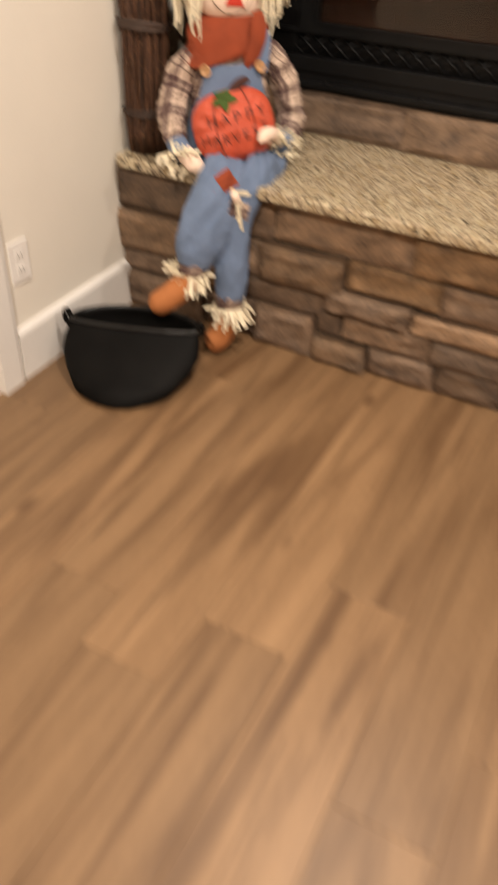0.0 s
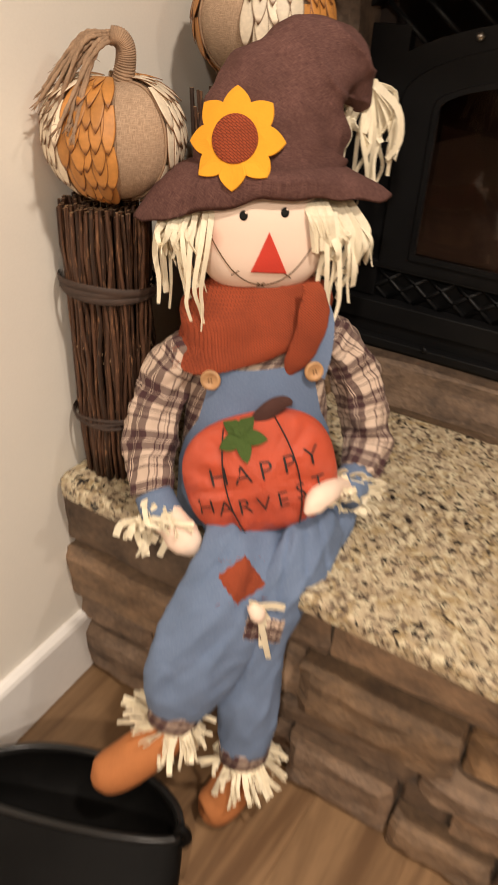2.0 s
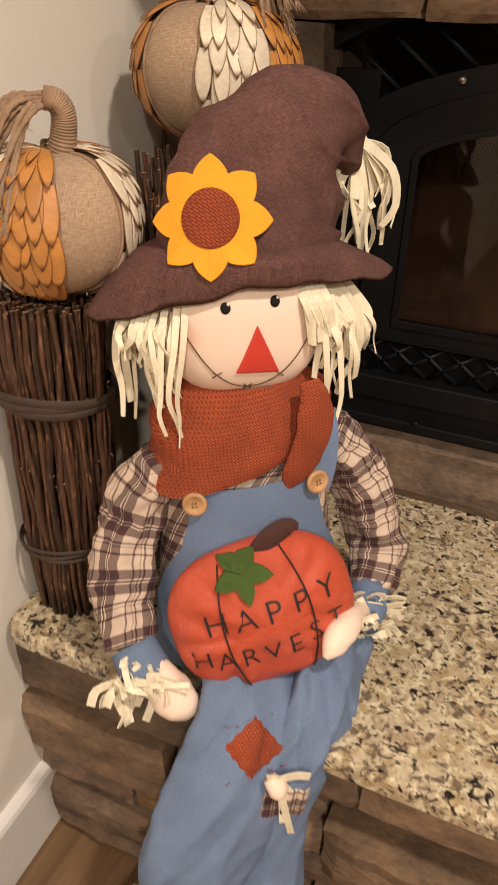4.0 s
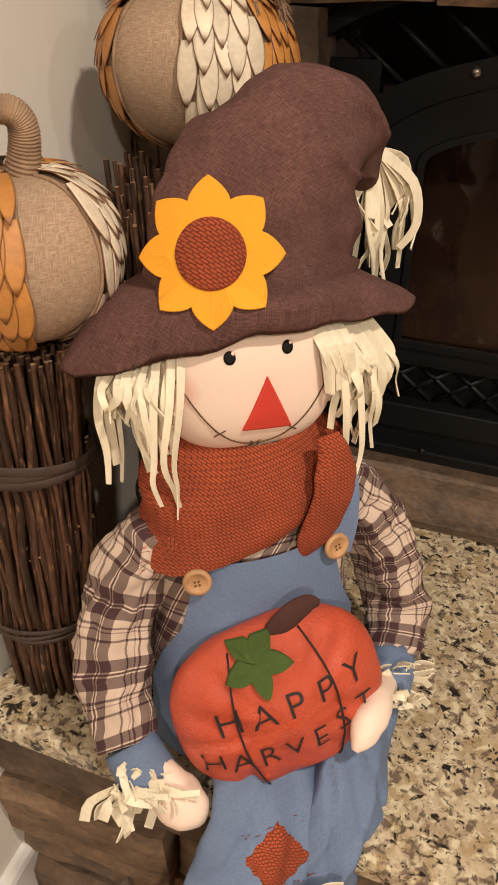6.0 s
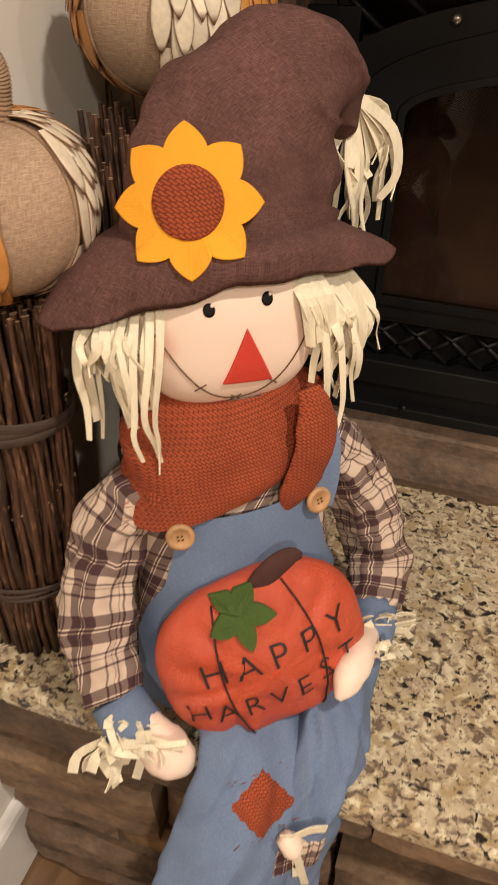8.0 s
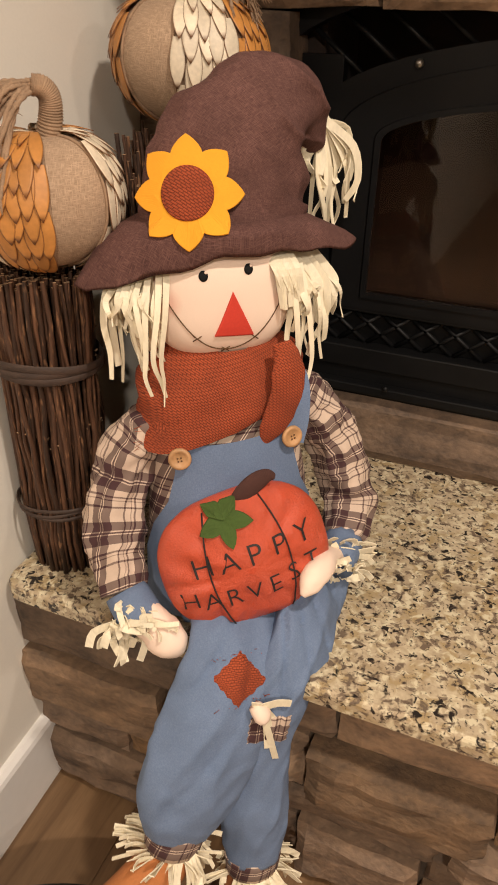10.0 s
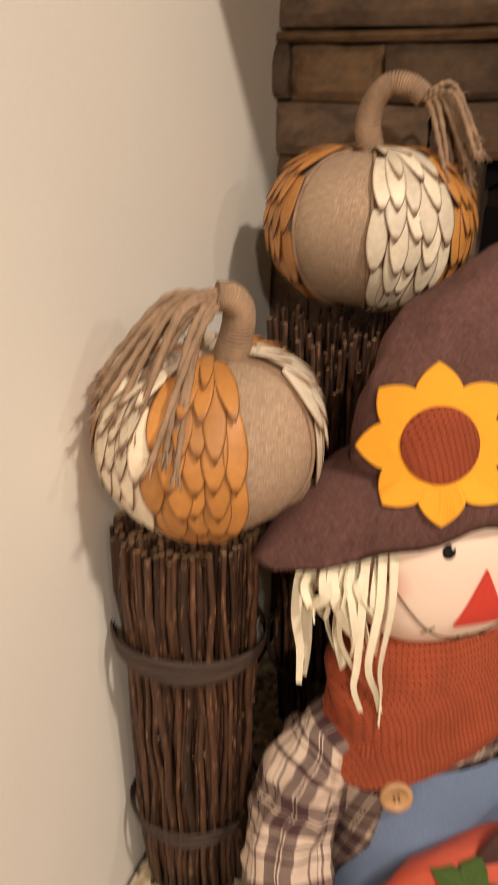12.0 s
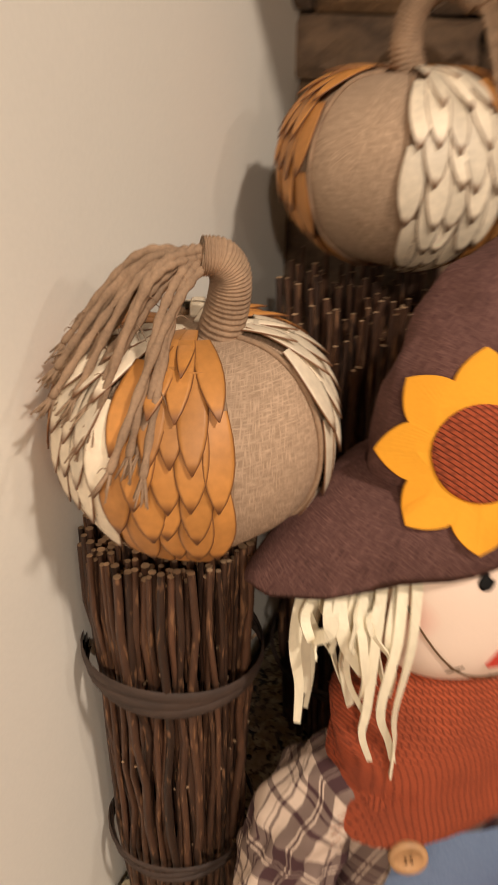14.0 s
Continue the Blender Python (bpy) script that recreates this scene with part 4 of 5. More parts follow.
    for n_leg, (line, rad) in enumerate(legs):
        v0 = len(b.v)
        b.tube([L(*q) for q in line], rad, DENIM, n=72, sub=14, ref=(0, -1, 0.15), wrinkle=0.060, freq=20, fold=0.022)
        # slanting drag folds from the lap down to the hem
        for i in range(v0, len(b.v)):
            p = Vector(b.v[i])
            lane = p.x * 0.80 - p.z * 0.42 + 0.020 * noise.noise(p * 10)
            f = abs(math.sin(lane * 62 + 2.5 * noise.noise(p * 7)))
            g = 0.5 + 0.5 * noise.noise(p * 12 + Vector((3, 1, 7)))
            fan_ = math.atan2(p.x - 0.055, 0.62 - p.z)
            crease = (1 - abs(math.sin(fan_ * 11 + 1.6 * noise.noise(p * 8)))) ** 5 * max(0.0, min(1.0, (p.z - 0.30) / 0.16))
            b.v[i] = tuple(p + Vector((0, -0.7, 0.6)) * (0.013 * (1 - f) ** 1.5 * g - 0.015 * crease * (0.3 + 0.7 * g)))
        e = Vector(line[-1])
        d = (e - Vector(line[-2])).normalized()
        foot = e + d * 0.028
        b.tube([L(*(e - d * 0.008)), L(*foot)], [(0.044, 0.037), (0.040, 0.034)], PLAID, n=22, sub=3, ref=(0, -1, 0.15), wrinkle=0.04, freq=30)
        shoe = ([(-0.131, 0.268, 0.226), (-0.161, 0.280, 0.202), (-0.206, 0.296, 0.176), (-0.246, 0.308, 0.160), (-0.263, 0.313, 0.155)] if n_leg == 0 else
                [(-0.018, 0.262, 0.108), (-0.032, 0.268, 0.066), (-0.053, 0.277, 0.028), (-0.080, 0.288, 0.010), (-0.093, 0.294, 0.006)])
        b.tube([L(*q) for q in shoe], [(0.030, 0.028), (0.036, 0.034), (0.037, 0.035), (0.031, 0.028), (0.010, 0.010)], SHOE, n=20, sub=6, ref=(0, -1, 0.3), wrinkle=0.03, freq=25)
        for k in range(58):
            a = r.uniform(0, 6.28)
            st = foot + Vector((0.034 * math.cos(a), 0.030 * math.sin(a), 0.006))
            en = foot + Vector(((0.046 + r.uniform(0, 0.028)) * math.cos(a), (0.042 + r.uniform(0, 0.022)) * math.sin(a), -r.uniform(0.012, 0.055))) + (Vector((-0.012, 0.004, 0)) if n_leg == 0 else Vector((0.006, 0.004, 0)))
            if n_leg == 0 and math.cos(a) < -0.35:
                en.z = max(en.z, foot.z + 0.026)
            raffia(b, lambda q: Vector(L(*st)), [L(*en)], 0.008, r, sag=0.006)
        for k in range(14):
            a = r.uniform(0, 6.28)
            st = foot + Vector((0.034 * math.cos(a), 0.030 * math.sin(a), 0.0))
            en = foot + Vector(((0.060 + r.uniform(0, 0.02)) * math.cos(a), (0.050 + r.uniform(0, 0.02)) * math.sin(a), r.uniform(-0.01, 0.012)))
            raffia(b, lambda q: Vector(L(*st)), [L(*en)], 0.007, r, sag=0.006)
    # knee patch, plaid scrap and a knotted tuft
    e1, e2 = Vector((0.94, 0.10, 0.05)).normalized(), Vector((0.05, -0.60, 0.80)).normalized()
    pc = Vector((-0.022, 0.240, 0.454)) - 0.015 * e1 + 0.031 * e2
    cloth = BVHTree.FromPolygons(b.v, b.f)
    nf = Vector(L(*e1.cross(e2))).normalized()
    nf = nf if nf.y < 0 else -nf

    def draped(q, lift):
        o = Vector(L(*q))
        hit = cloth.ray_cast(o + nf * 0.08, -nf, 0.16)[0]
        return (hit if hit is not None else o) + nf * lift

    for c, h1, h2, rot, mat in ((pc, 0.0245, 0.026, 0.62, SCARF), (pc + 0.034 * e1 - 0.074 * e2, 0.028, 0.019, -0.2, PLAID)):
        rows, N = [], 12
        for lift in (0.0022,):
            for i in range(N + 1):
                row = []
                for j in range(N + 1):
                    s_, t_ = h1 * (2 * i / N - 1), h2 * (2 * j / N - 1)
                    s_ += 0.0012 * math.sin(j * 2.1) * (i in (0, N))
                    t_ += 0.0012 * math.sin(i * 1.7) * (j in (0, N))
                    s_, t_ = s_ * math.cos(rot) - t_ * math.sin(rot), s_ * math.sin(rot) + t_ * math.cos(rot)
                    edge_ = i in (0, N) or j in (0, N)
                    row.append(draped(c + e1 * s_ + e2 * t_, 0.0 if edge_ else lift))
                rows.append(row)
        b.rings(rows, mat, closed=False)
    k0 = draped(pc + 0.022 * e1 - 0.040 * e2, 0.004)
    k0 = Vector((k0.x, -k0.y, k0.z))
    b.tube([L(*(k0 + Vector((-0.008, 0.004, 0.012)))), L(*(k0 + Vector((0, 0.010, 0)))), L(*(k0 + Vector((0.004, 0.004, -0.016))))], [0.008, 0.012, 0.008], FACE, n=12, sub=4, wrinkle=0.2, freq=60)
    raffia(b, lambda q: L(*(k0 + Vector((0, 0.008, 0.010)))), [L(*(k0 + Vector(q))) for q in ((0.040, 0.008, 0.006), (0.030, 0.006, -0.050), (0.022, 0.010, -0.095), (0.012, 0.010, -0.070), (-0.012, 0.006, 0.018))], 0.011, r, sag=0.004, twist=0.5)
    for k in range(26):
        q = draped(pc + e1 * r.uniform(-0.036, 0.036) + e2 * r.choice((-1, 1)) * r.uniform(0.024, 0.034), 0.0006)
        b.tube([q, q + Vector((r.uniform(-0.008, 0.008), -0.001, r.uniform(-0.006, 0.006)))], [0.0005, 0.0004], SCARF, n=3, sub=1, ref=(0.1, 1, 0.3))
    # head
    HC, HR = Vector((-0.002, -0.032, 0.912)), (0.092, 0.068, 0.084)

    def on_face(u, z, lift=0.001):
        q = 1 - abs((u - HC.x) / HR[0]) ** 2.7 - abs((z - HC.z) / HR[2]) ** 2.7
        return Vector(L(u, HC.y + HR[1] * max(0.02, q) ** (1 / 2.7) + lift, z))

    def sq(c):
        return math.copysign(abs(c) ** (2 / 2.7), c)

    b.rings([[L(HC.x + HR[0] * sq(math.cos(t)) * sq(math.sin(a)), HC.y + HR[1] * sq(math.cos(t)) * sq(math.cos(a)), HC.z + HR[2] * sq(math.sin(t))) for a in [2 * math.pi * k / 72 for k in range(72)]] for t in [-1.5 + 3.0 * j / 40 for j in range(41)]], FACE)

    def disc(u, z, ru, rz, mat, lift, n=18, inner=(1.0, 0.6, 0.15)):
        b.rings([[on_face(u + ru * q * math.cos(a), z + rz * q * math.sin(a), lift) for a in [2 * math.pi * k / n for k in range(n)]] for q in inner], mat)

    for u, z in ((-0.034, 0.949), (0.021, 0.954)):
        disc(u, z, 0.0056, 0.0064, EYE, 0.0008)
        disc(u + 0.0030, z + 0.0042, 0.0017, 0.0020, FACE, 0.0013)
    tri = [(0.001, 0.929), (-0.021, 0.873), (0.029, 0.871)]
    tri_m = (sum(q[0] for q in tri) / 3, sum(q[1] for q in tri) / 3)
    edge = [(a[0] + (c[0] - a[0]) * k / 5, a[1] + (c[1] - a[1]) * k / 5) for a, c in zip(tri, tri[1:] + tri[:1]) for k in range(5)]
    b.rings([[on_face(tri_m[0] + (q[0] - tri_m[0]) * s, tri_m[1] + (q[1] - tri_m[1]) * s, lf) for q in edge] for s, lf in ((1, 0.0), (1, 0.003), (0.9, 0.0038), (0.3, 0.004))], NOSE, smooth=False)
    smile = [(-0.079 + 0.147 * k / 24, 0.851 + 0.070 * ((k - 12.3) / 12.2) ** 2) for k in range(25)]
    b.tube([on_face(*q, 0.001) for q in smile], [0.0008] * 25, THREAD, n=5, sub=1, ref=(0, -1, 0))
    for k in (0, 6, 12, 18, 24):
        u, z = smile[k]
        for s in (-1, 1):
            b.tube([on_face(u - 0.005, z - 0.004 * s), on_face(u + 0.005, z + 0.004 * s)], [0.0007, 0.0007], THREAD, n=5, sub=1, ref=(0, -1, 0.2))
    # scarf: wound cloth, a corner at one side and a hanging tail
    rows = []
    for j in range(13):
        t = j / 12
        row = []
        for k in range(49):
            a = 2 * math.pi * k / 48
            front = max(0, math.cos(a))
            lean = math.exp(-((math.atan2(math.sin(a + 0.95), math.cos(a + 0.95))) / 0.65) ** 2)
            rr = 0.048 + 0.055 * math.sin(min(1, t * 1.5) * math.pi / 2) + 0.032 * lean * t
            z = 0.862 - (0.072 + 0.018 * front + 0.040 * lean) * t - 0.016 * front + 0.020 * t * max(0, math.sin(a))
            w = 0.005 * noise.noise(Vector((math.cos(a) * 3, math.sin(a) * 3, t * 3))) + 0.004 * math.sin(t * 9 + a * 2)
            row.append(L((rr + w) * math.sin(a) * 1.02, -0.012 + (rr + w) * 0.72 * math.cos(a), z))
        rows.append(row[:-1])
    b.rings(rows, SCARF, cap=(False, False), planar=True)
    inner_rows = [[Vector((q[0] * 0.94, q[1] * 0.94, q[2] + 0.002)) for q in row] for row in (rows[-1], rows[6])]
    b.rings([rows[-1], inner_rows[0], inner_rows[1]], SCARF, cap=(False, False))
    b.tube([L(0.060, 0.050, 0.864), L(0.066, 0.064, 0.832), L(0.059, 0.069, 0.790), L(0.045, 0.068, 0.754), L(0.037, 0.066, 0.732)], [(0.012, 0.006), (0.021, 0.007), (0.021, 0.006), (0.017, 0.006), (0.006, 0.003)], SCARF, n=22, sub=8, ref=(0, -1, 0), wrinkle=0.14, freq=34, planar=True)
    for k in range(30):
        u = -0.125 + 0.06 * r.random()
        q = Vector(L(u, 0.050 + r.uniform(-0.01, 0.012), 0.735 + r.uniform(-0.004, 0.05)))
        b.tube([q, q + Vector((-r.uniform(0.004, 0.014), 0.0, r.uniform(-0.01, 0.006)))], [0.0004, 0.0003], SCARF, n=3, sub=1, ref=(0.1, 1, 0.3))
    # raffia hair at both sides and a short fringe
    for s, u0, u1, num in ((-1, -0.150, -0.088, 44), (1, 0.080, 0.150, 44)):
        for k in range(num):
            u = u0 + (u1 - u0) * r.random()
            near = 1 - abs(u) / 0.16
            v0 = -0.050 + 0.085 * r.random() * (0.4 + near)
            zl = 0.790 + 0.125 * r.random() ** 0.6
            pts_ = [L(u * 0.80, v0 * 0.6 - 0.012, 0.958), L(u * 0.97, v0 + 0.010, 0.928)]
            drift = s * r.uniform(-0.026, 0.010)
            for f in (0.35, 0.7, 1.0):
                pts_.append(L(u * 1.02 + drift * f * f + r.uniform(-0.0035, 0.0035), v0 + 0.020 + r.uniform(-0.006, 0.006), 0.930 + (zl - 0.930) * f))
            b.ribbon(pts_, r.uniform(0.0050, 0.0125), RAFFIA, twist=r.uniform(-2.2, 2.2), taper=r.uniform(0.4, 0.9), sub=5)
    for u, v, zl in ((-0.092, 0.026, 0.786), (-0.106, 0.022, 0.802), (-0.083, 0.030, 0.790), (0.084, 0.030, 0.790), (0.102, 0.024, 0.800)):
        b.ribbon([L(u * 0.90, v - 0.014, 0.950), L(u * 0.98, v + 0.004, 0.905), L(u * 1.03 + r.uniform(-0.005, 0.005), v + 0.010, 0.85), L(u * 0.99 + r.uniform(-0.006, 0.006), v + 0.012, 0.5 * (zl + 0.85)), L(u * 0.97 + r.uniform(-0.010, 0.010), v + 0.016, zl)], 0.0085, RAFFIA, twist=r.uniform(-1.6, 1.6), taper=0.45, sub=5)
    for k in range(18):
        u = 0.052 + 0.036 * r.random()
        b.ribbon([L(u * 0.92, 0.006, 0.968), L(u + 0.002, 0.034 - 0.2 * max(0, u - 0.06), 0.950), L(u + 0.010 + r.uniform(-0.003, 0.008), 0.036 - 0.3 * max(0, u - 0.06), 0.930 - r.uniform(0, 0.03))], r.uniform(0.006, 0.010), RAFFIA, twist=r.uniform(-0.8, 0.8), sub=4)
    ob = part("scarecrow_doll", b)
    ob.matrix_basis = DOLL
    tagged(ob, "cloth scarecrow doll in plaid shirt and blue overalls, seated", "doll")


doll()


def scarecrow_hat():
    t0 = thing("scarecrow_hat", "floppy dark brown linen hat with a felt sunflower", "hat", DOLL)
    r = random.Random(21)
    b = Build()
    b.tube([L(0.006, -0.032, 0.975), L(0.006, -0.033, 1.015), L(0.017, -0.036, 1.055), L(0.040, -0.040, 1.086), L(0.064, -0.046, 1.110), L(0.092, -0.054, 1.117), L(0.112, -0.064, 1.104), L(0.128, -0.074, 1.086), L(0.136, -0.080, 1.070)],
           [(0.101, 0.066), (0.102, 0.054), (0.102, 0.050), (0.091, 0.050), (0.074, 0.050), (0.052, 0.042), (0.033, 0.030), (0.022, 0.020), (0.013, 0.012)], HATCLOTH, n=84, sub=14, ref=(0, -1, 0.05), wrinkle=0.080, freq=19, fold=0.016, cap=(False, True))
    # the flopped tip is pinched into creases
    for i, q in enumerate(b.v):
        p = Vector(q)
        w = max(0.0, min(1.0, (p.x - 0.045) / 0.05)) * max(0.0, min(1.0, (p.z - 1.06) / 0.03))
        lane = abs(math.sin((p.x * 0.55 + p.z * 0.85) * 70 + 2.0 * noise.noise(p * 14)))
        b.v[i] = tuple(p + Vector((0.25, -0.8, 0.5)) * 0.013 * w * ((1 - lane) ** 2 - 0.25))
    part("crown", b, t0)
    cloth_v, cloth_f = list(b.v), [list(f) for f in b.f]
    # brim: turned up in front, drooping to a tip at each side
    b = Build()
    rows, laid = [], []
    for t in [0, 0.12, 0.28, 0.45, 0.62, 0.8, 0.93, 1.0, 1.0, 0.92, 0.7, 0.4, 0.1]:
        under = len(rows) > 7
        row = []
        for k in range(64):
            a = 2 * math.pi * k / 64
            cu, cv = math.sin(a), math.cos(a)
            side = abs(cu) ** (1.6 if cu < 0 else 2.2)
            wide = 0.012 + 0.072 * side
            ru, rv = 0.097 + wide * t, 0.060 + 0.012 * t + 0.013 * math.sin(t * 3.1)
            z = 1.007 - 0.031 * t - (0.038 if cu < 0 else 0.010) * side * t * t
            z += 0.007 * noise.noise(Vector((cu * 4, cv * 4, t * 2))) * t + 0.008 * math.sin(t * 3.1) * max(0, cv)
            z += (0.020 * max(0, -cu) * t * (1 - t)) - 0.009 * (cu < 0) * side * t
            row.append(L(ru * cu, -0.030 + rv * cv, z - (0.004 if under else 0)))
        rows.append(row)
        laid.append([(0.125 * a, t * (0.020 + 0.072 * abs(math.sin(a)) ** 2)) for a in [2 * math.pi * k / 64 for k in range(65)]])
    b.rings(rows, HATCLOTH, cap=(False, False))
    b.uv = [laid[i][k + c] if j == 0 else laid[i + 1][k + c] for i in range(len(rows) - 1) for k in range(64) for j, c in ((0, 0), (0, 1), (1, 1), (1, 0))]
    part("brim", b, t0)
    felt_bed = BVHTree.FromPolygons(cloth_v + b.v, cloth_f + [[i + len(cloth_v) for i in f] for f in b.f])
    # sunflower: felt star on the crown's front, woven disc in the middle
    c0 = Vector((-0.048, 0.021, 1.041))
    nrm = Vector((-0.30, 0.86, 0.34)).normalized()
    e1 = Vector((nrm.y, -nrm.x, 0)).normalized()
    e2 = nrm.cross(e1)
    e2 = e2 if e2.z > 0 else -e2

    def star(rr, a, lift):
        s_, t_ = rr * math.cos(a), rr * math.sin(a)
        q = Vector(L(*(c0 + e1 * s_ + e2 * t_ - nrm * (s_ * s_) / 0.24)))
        out = Vector(L(*nrm))
        hit = felt_bed.ray_cast(q + out * 0.06, -out, 0.12)[0]
        rise = 0.0 if hit is None else (hit - q).dot(out) + 0.002
        return q + out * (max(0.0, rise) + lift)

    def petal_r(a):
        f = (a * 8 / (2 * math.pi)) % 1.0
        w = abs(f - 0.5) * 2
        return 0.0470 + 0.0165 * (1 - w) ** 0.85

    N = 128
    offs = math.pi / 2 - 2 * math.pi / 16 + 0.06
    b = Build().rings([[star(petal_r(2 * math.pi * k / N) * s_, 2 * math.pi * k / N + offs, lf) for k in range(N)] for s_, lf in ((0.99, -0.001), (1, 0.001), (0.985, 0.0025), (0.6, 0.0028), (0.1, 0.0028))], YELLOW, smooth=False)
    flower = part("sunflower", b, t0, "yellow felt sunflower")
    b = Build().rings([[star(rr, 2 * math.pi * k / 40, lf) for k in range(40)] for rr, lf in ((0.0298, 0.002), (0.0300, 0.0042), (0.0285, 0.0052), (0.015, 0.0064), (0.002, 0.0064))], SCARF, planar=True)
    part("flower_centre", b, flower, "rust woven flower centre")
    # raffia tuft at the tip
    b = Build()
    root = Vector(L(0.147, -0.085, 1.100))
    b.tube([L(0.136, -0.080, 1.076), root, root + Vector((0.004, 0, 0.004))], [0.006, 0.004, 0.003], RAFFIA, n=8, sub=3)
    for k in range(30):
        fan = r.uniform(-1, 1)
        e = root + Vector((0.002 + 0.044 * fan, r.uniform(-0.028, 0.018), -r.uniform(0.060, 0.165) * (1 - 0.25 * abs(fan))))
        mid = root.lerp(e, r.uniform(0.35, 0.6)) + Vector((0.018 * fan + r.uniform(-0.006, 0.014), r.uniform(-0.014, 0.012), r.uniform(0.0, 0.018)))
        kink = mid.lerp(e, 0.6) + Vector((r.uniform(-0.012, 0.012), r.uniform(-0.006, 0.006), 0))
        b.ribbon([root + Vector((r.uniform(-0.005, 0.005), 0, r.uniform(-0.004, 0.004))), mid, kink, e], r.uniform(0.006, 0.012), RAFFIA, twist=r.uniform(-2.6, 2.6), taper=r.uniform(0.5, 1.1), sub=4)
    for e in ((-0.010, 0.0, 0.024), (-0.004, 0.004, 0.030)):
        e = root + Vector(e)
        b.ribbon([root, root.lerp(e, 0.6) + Vector((-0.006, 0, 0.0)), e], 0.008, RAFFIA, twist=1.6)
    part("raffia_tuft", b, t0, "cream raffia tuft")


scarecrow_hat()


def plush_pumpkin():
    roll, back_tilt = -14.0, -16.0
    m = DOLL @ pose(*L(-0.004, 0.126, 0.600), back_tilt, roll, 0)
    t0 = thing("cloth_pumpkin", "stuffed orange cloth pumpkin with printed greeting held by the doll", "pumpkin", m)
    A, C, D = 0.113, 0.093, 0.048

    def wob(s, t, lat):
        """Dents and creases of the stuffed cloth."""
        w = 0.0055 * noise.noise(Vector((s * 30, lat, t * 30))) + 0.0022 * noise.noise(Vector((s * 80, lat * 3, t * 80)))
        rim = min(1.0, (abs(s / A) ** 2.6 + abs(t / C) ** 2.6))
        ang = math.atan2(t / C, s / A)
        w -= 0.0110 * rim * abs(math.sin(ang * 6.5 + 2.2 * noise.noise(Vector((s * 14, t * 14, 4.0))))) ** 3
        return w - 0.004 * math.exp(-((abs(s) - 0.052) / 0.006) ** 2)

    b = Build()
    n = 112
    rows = []
    for lat in [-1.55 + 3.1 * j / 44 for j in range(45)]:
        row = []
        for k in range(n):
            a = 2 * math.pi * k / n
            ca, sa = math.cos(a), math.sin(a)
            sq = (abs(ca) ** 2.6 + abs(sa) ** 2.6) ** (-1 / 2.6)
            cl = abs(math.cos(lat)) ** 0.8
            s, t = A * sq * ca * cl, C * sq * sa * cl
            row.append((s, -(D + wob(s, t, lat)) * math.sin(lat), t))
        rows.append(row)
    b.rings(rows[::-1], ORANGE)
    part("cushion", b, t0)

    def front(s, t, lift):
        ca, sa = s / A, t / C
        q = min(0.999, (abs(ca) ** 2.6 + abs(sa) ** 2.6) ** (1 / 2.6))
        lat = math.acos(q ** 1.25)
        return Vector((s, -(D + wob(s, t, lat)) * math.sin(lat) - lift, t))

    for s0, bow in ((-0.052, -0.016), (0.054, 0.016)):
        pts_ = [front(s0 + bow * (1 - (t / 0.085) ** 2) - bow, t, 0.0022) for t in [-0.084 + 0.168 * k / 14 for k in range(15)]]
        b = Build().tube(pts_, [0.0011] * 15, INK, n=5, sub=1, ref=(1, 0, 0.1))
        part("seam_line", b, t0, "black printed rib line")
    # the greeting, letter by letter
    def letter(ch, s, t, size, rot):
        cu = bpy.data.curves.new("letter", "FONT")
        cu.body, cu.size, cu.align_x = ch, size, "CENTER"
        cu.resolution_u, cu.offset = 3, -0.0004
        tmp = bpy.data.objects.new("letter", cu)
        scene.collection.objects.link(tmp)
        bpy.context.view_layer.update()
        me = bpy.data.meshes.new_from_object(tmp.evaluated_get(bpy.context.evaluated_depsgraph_get()))
        bpy.data.objects.remove(tmp)
        bpy.data.curves.remove(cu)
        for v in me.vertices:
            x, y = v.co.x, v.co.y
            x, y = x * math.cos(rot) - y * math.sin(rot), x * math.sin(rot) + y * math.cos(rot)
            v.co = front(s + x, t + y, 0.0020)
        me.materials.append(INK)
        part("letter", me, t0)

    for k, ch in enumerate("HAPPY"):
        letter(ch, -0.058 + 0.0338 * k, 0.006 + 0.0006 * (k - 2) ** 2, 0.040, 0.0)
    for k, ch in enumerate("HARVEST"):
        letter(ch, -0.086 + 0.0276 * k, -0.042 + 0.0010 * (k - 3) ** 2, 0.036, 0.0)
    # felt leaf and stalk
    lp = []
    for k in range(40):
        a = 2 * math.pi * k / 40
        w = abs(((a * 5 / (2 * math.pi)) % 1.0) - 0.5) * 2
        rr = 0.018 + 0.019 * (1 - w) ** 1.15
        lp.append((rr * math.cos(a + 0.3), rr * math.sin(a + 0.3)))
    c = (-0.013, 0.072)
    rows = []
    for s_, lf in ((0.98, 0.002), (1.0, 0.004), (0.97, 0.0062), (0.4, 0.0075), (0.05, 0.006)):
        rows.append([front(c[0] + q[0] * s_, min(0.0915, c[1] + q[1] * s_), lf + 0.004 * (q[1] > 0.01)) for q in lp])
    part("leaf", Build().rings(rows, LEAFGREEN, smooth=False), t0, "green felt leaf")
    b = Build().tube([(0.008, -0.014, 0.078), (0.022, -0.018, 0.089), (0.040, -0.018, 0.098), (0.056, -0.018, 0.101), (0.066, -0.018, 0.097)], [(0.010, 0.006), (0.013, 0.006), (0.013, 0.006), (0.010, 0.005), (0.004, 0.003)], STEMBROWN, n=14, sub=5, ref=(0, 1, 0))
    part("stalk", b, t0, "brown cloth stalk")


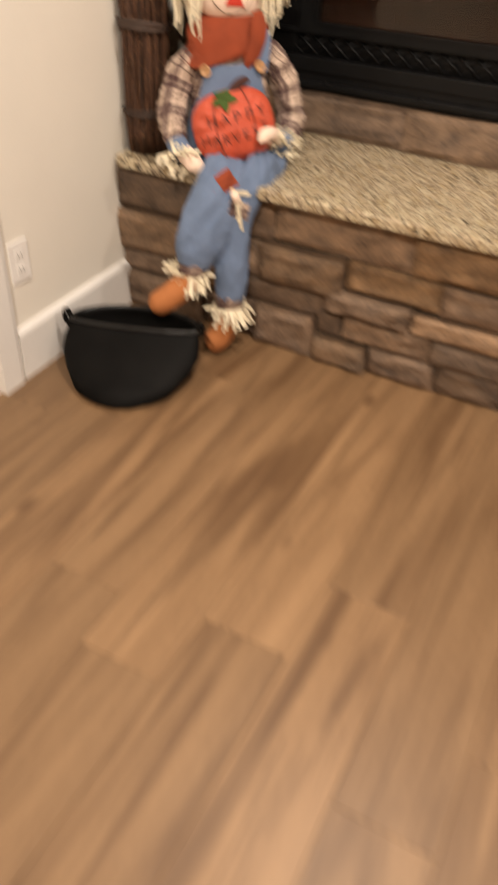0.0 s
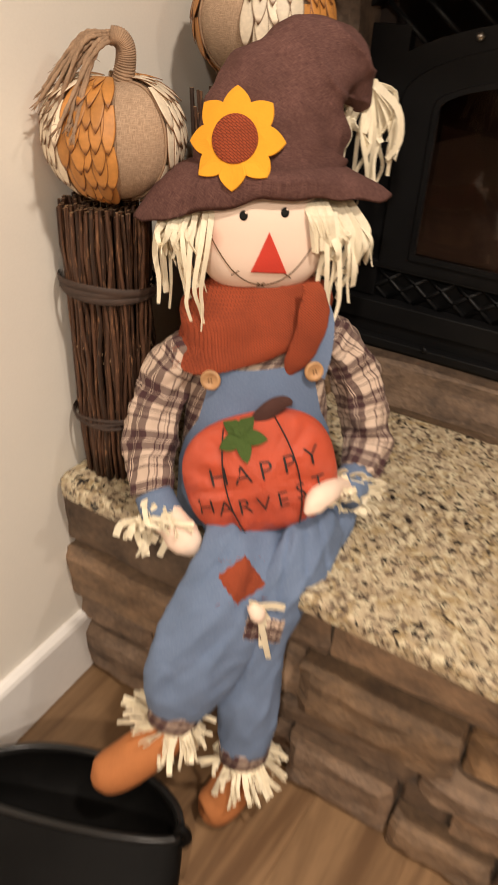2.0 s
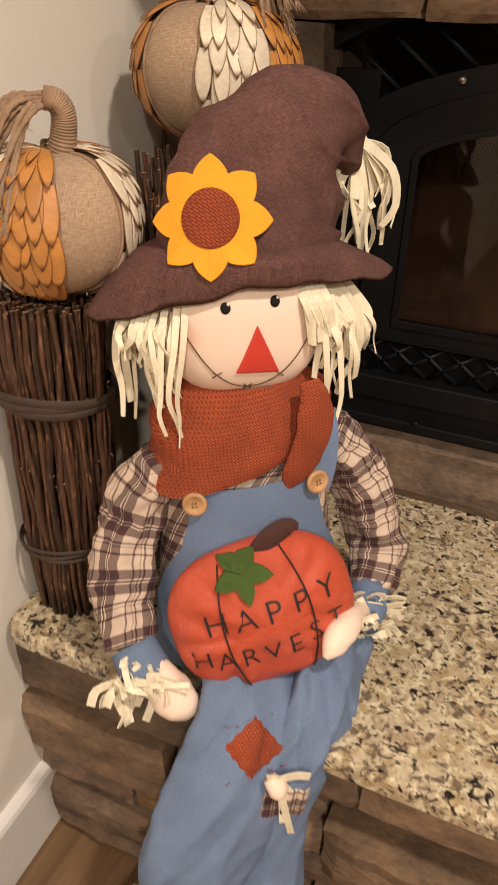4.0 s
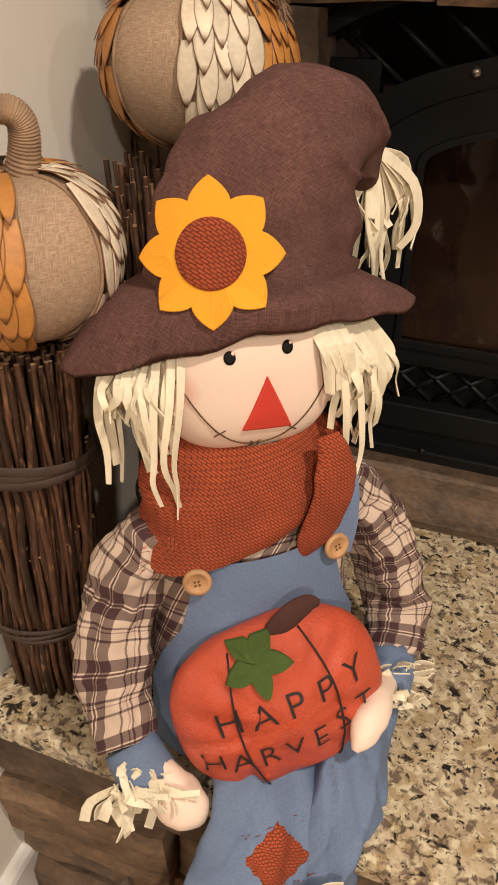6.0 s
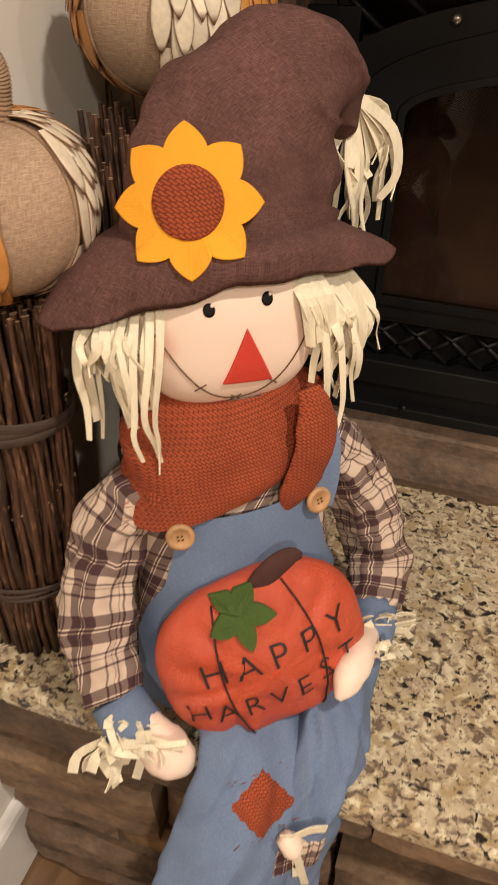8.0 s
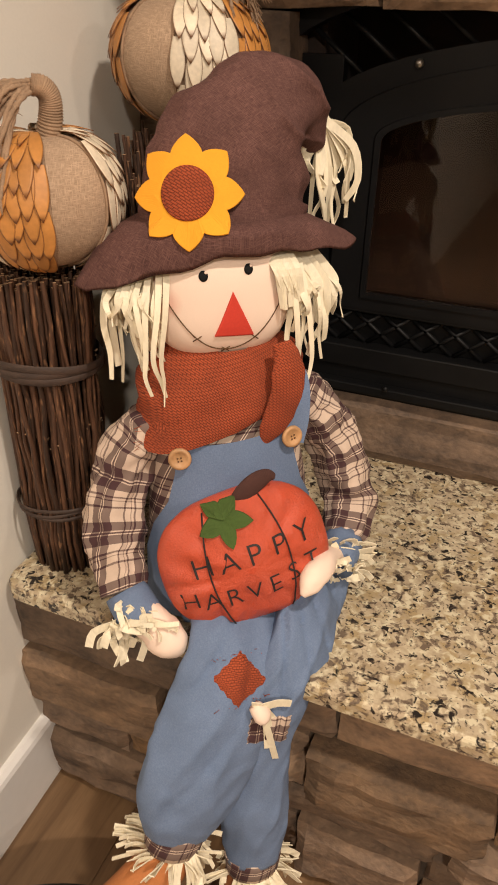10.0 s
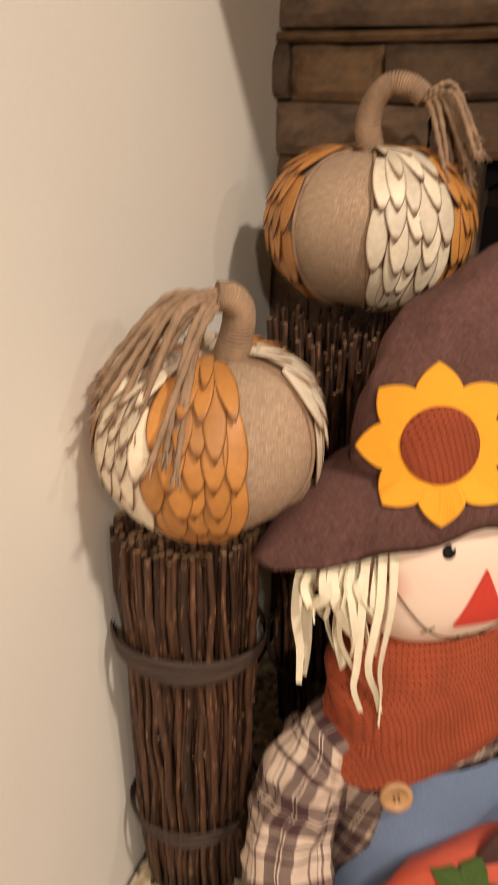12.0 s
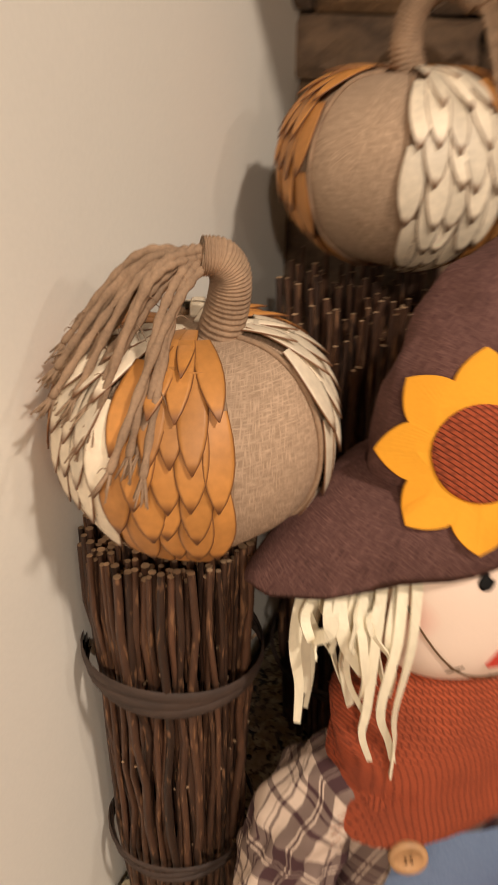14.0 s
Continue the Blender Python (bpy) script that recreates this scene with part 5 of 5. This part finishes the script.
plush_pumpkin()

# ---------------------------------------------------------------- stones and planks, last
hr = random.Random(31)
for x0, x1, z0, z1, fore in (
        (-1.39, -1.03, 0.305, 0.436, 0.010), (-1.03, -0.845, 0.300, 0.436, 0.0), (-0.845, -0.43, 0.308, 0.436, -0.006), (-0.43, -0.08, 0.312, 0.436, 0.0),
        (-1.39, -1.12, 0.170, 0.302, 0.012), (-1.12, -0.882, 0.185, 0.298, -0.004), (-0.880, -0.612, 0.186, 0.304, 0.014), (-0.610, -0.33, 0.218, 0.308, 0.006), (-0.33, -0.06, 0.205, 0.308, 0.0),
        (-1.39, -1.20, 0.098, 0.168, 0.004), (-1.20, -0.93, 0.104, 0.183, -0.004), (-0.93, -0.660, 0.104, 0.183, -0.010), (-0.656, -0.40, 0.146, 0.214, 0.022), (-0.40, -0.08, 0.140, 0.203, 0.0),
        (-1.39, -1.08, FLOOR, 0.096, 0.010), (-1.08, -0.892, FLOOR, 0.102, -0.006), (-0.890, -0.690, FLOOR, 0.102, 0.010), (-0.686, -0.602, 0.054, 0.142, -0.012), (-0.600, -0.33, 0.062, 0.142, -0.002),
        (-0.688, -0.510, FLOOR, 0.052, 0.020), (-0.508, -0.30, FLOOR, 0.060, 0.004)):
    stone(x0, x1, z0, z1, 1.838 - fore, 0.04 + fore, hearth, hr, 0.003)
courses([(FLOOR, 0.062), (0.062, 0.138), (0.138, 0.200), (0.205, 0.310), (0.310, 0.436)], [(-0.30,), (-0.33, -0.12), (-0.08,), (-0.06,), (-0.08, 0.2)], 1.838, 0.03, hearth, 31, HX - 0.02)
courses([(SLAB, 0.598)], [(-1.40, -1.12, -0.66, -0.20)], 2.352, 0.05, wall_back, 32, HX)
zz, hs = 0.60, random.Random(33)
levels = []
for hgt in (0.085, 0.10, 0.085, 0.10, 0.120, 0.130, 0.060, 0.064, 0.014, 0.098, 0.09, 0.10):
    levels.append((zz, zz + hgt))
    zz += hgt
courses([q for q in levels if q[1] <= 1.10], [(-1.405, -1.30) if k % 2 else (-1.405,) for k in range(20)], 2.328, 0.085, wall_back, 34, -1.19)
courses([q for q in levels if 1.10 < q[1] < 1.23], [(-1.405, -1.27)], 2.328, 0.085, wall_back, 35, -1.13)
courses([q for q in levels if q[0] >= 1.21], [(-1.405, -1.20, -1.0), (-1.405, -1.375, -1.262, -0.98), (-1.405, -1.0), (-1.405, -1.05), (-1.405,), (-1.405, -1.2)], 2.328, 0.085, wall_back, 36, 0.9)

PW, PL = 0.182, 1.22


def plank_mesh(length):
    b = Build()
    g, e = 0.0003, 0.0006
    prof = [(-PW / 2 + g, -0.006), (-PW / 2 + g, -e), (-PW / 2 + g + e, 0), (PW / 2 - g - e, 0), (PW / 2 - g, -e), (PW / 2 - g, -0.006)]
    rows = [[(x, g, z - (e if z == 0 else 0)) for x, z in prof], [(x, g + e, z) for x, z in prof], [(x, length - g - e, z) for x, z in prof], [(x, length - g, z - (e if z == 0 else 0)) for x, z in prof]]
    return b.rings(rows, PLANK, smooth=False).mesh("plank")


LONG = plank_mesh(PL)
pr = random.Random(41)
x = -1.46
while x < RIGHT + 0.1:
    y = FRONT - pr.random() * PL
    while y < 2.38:
        part("plank", LONG, floor, "", (x, y, FLOOR))
        y += PL
    x += PW
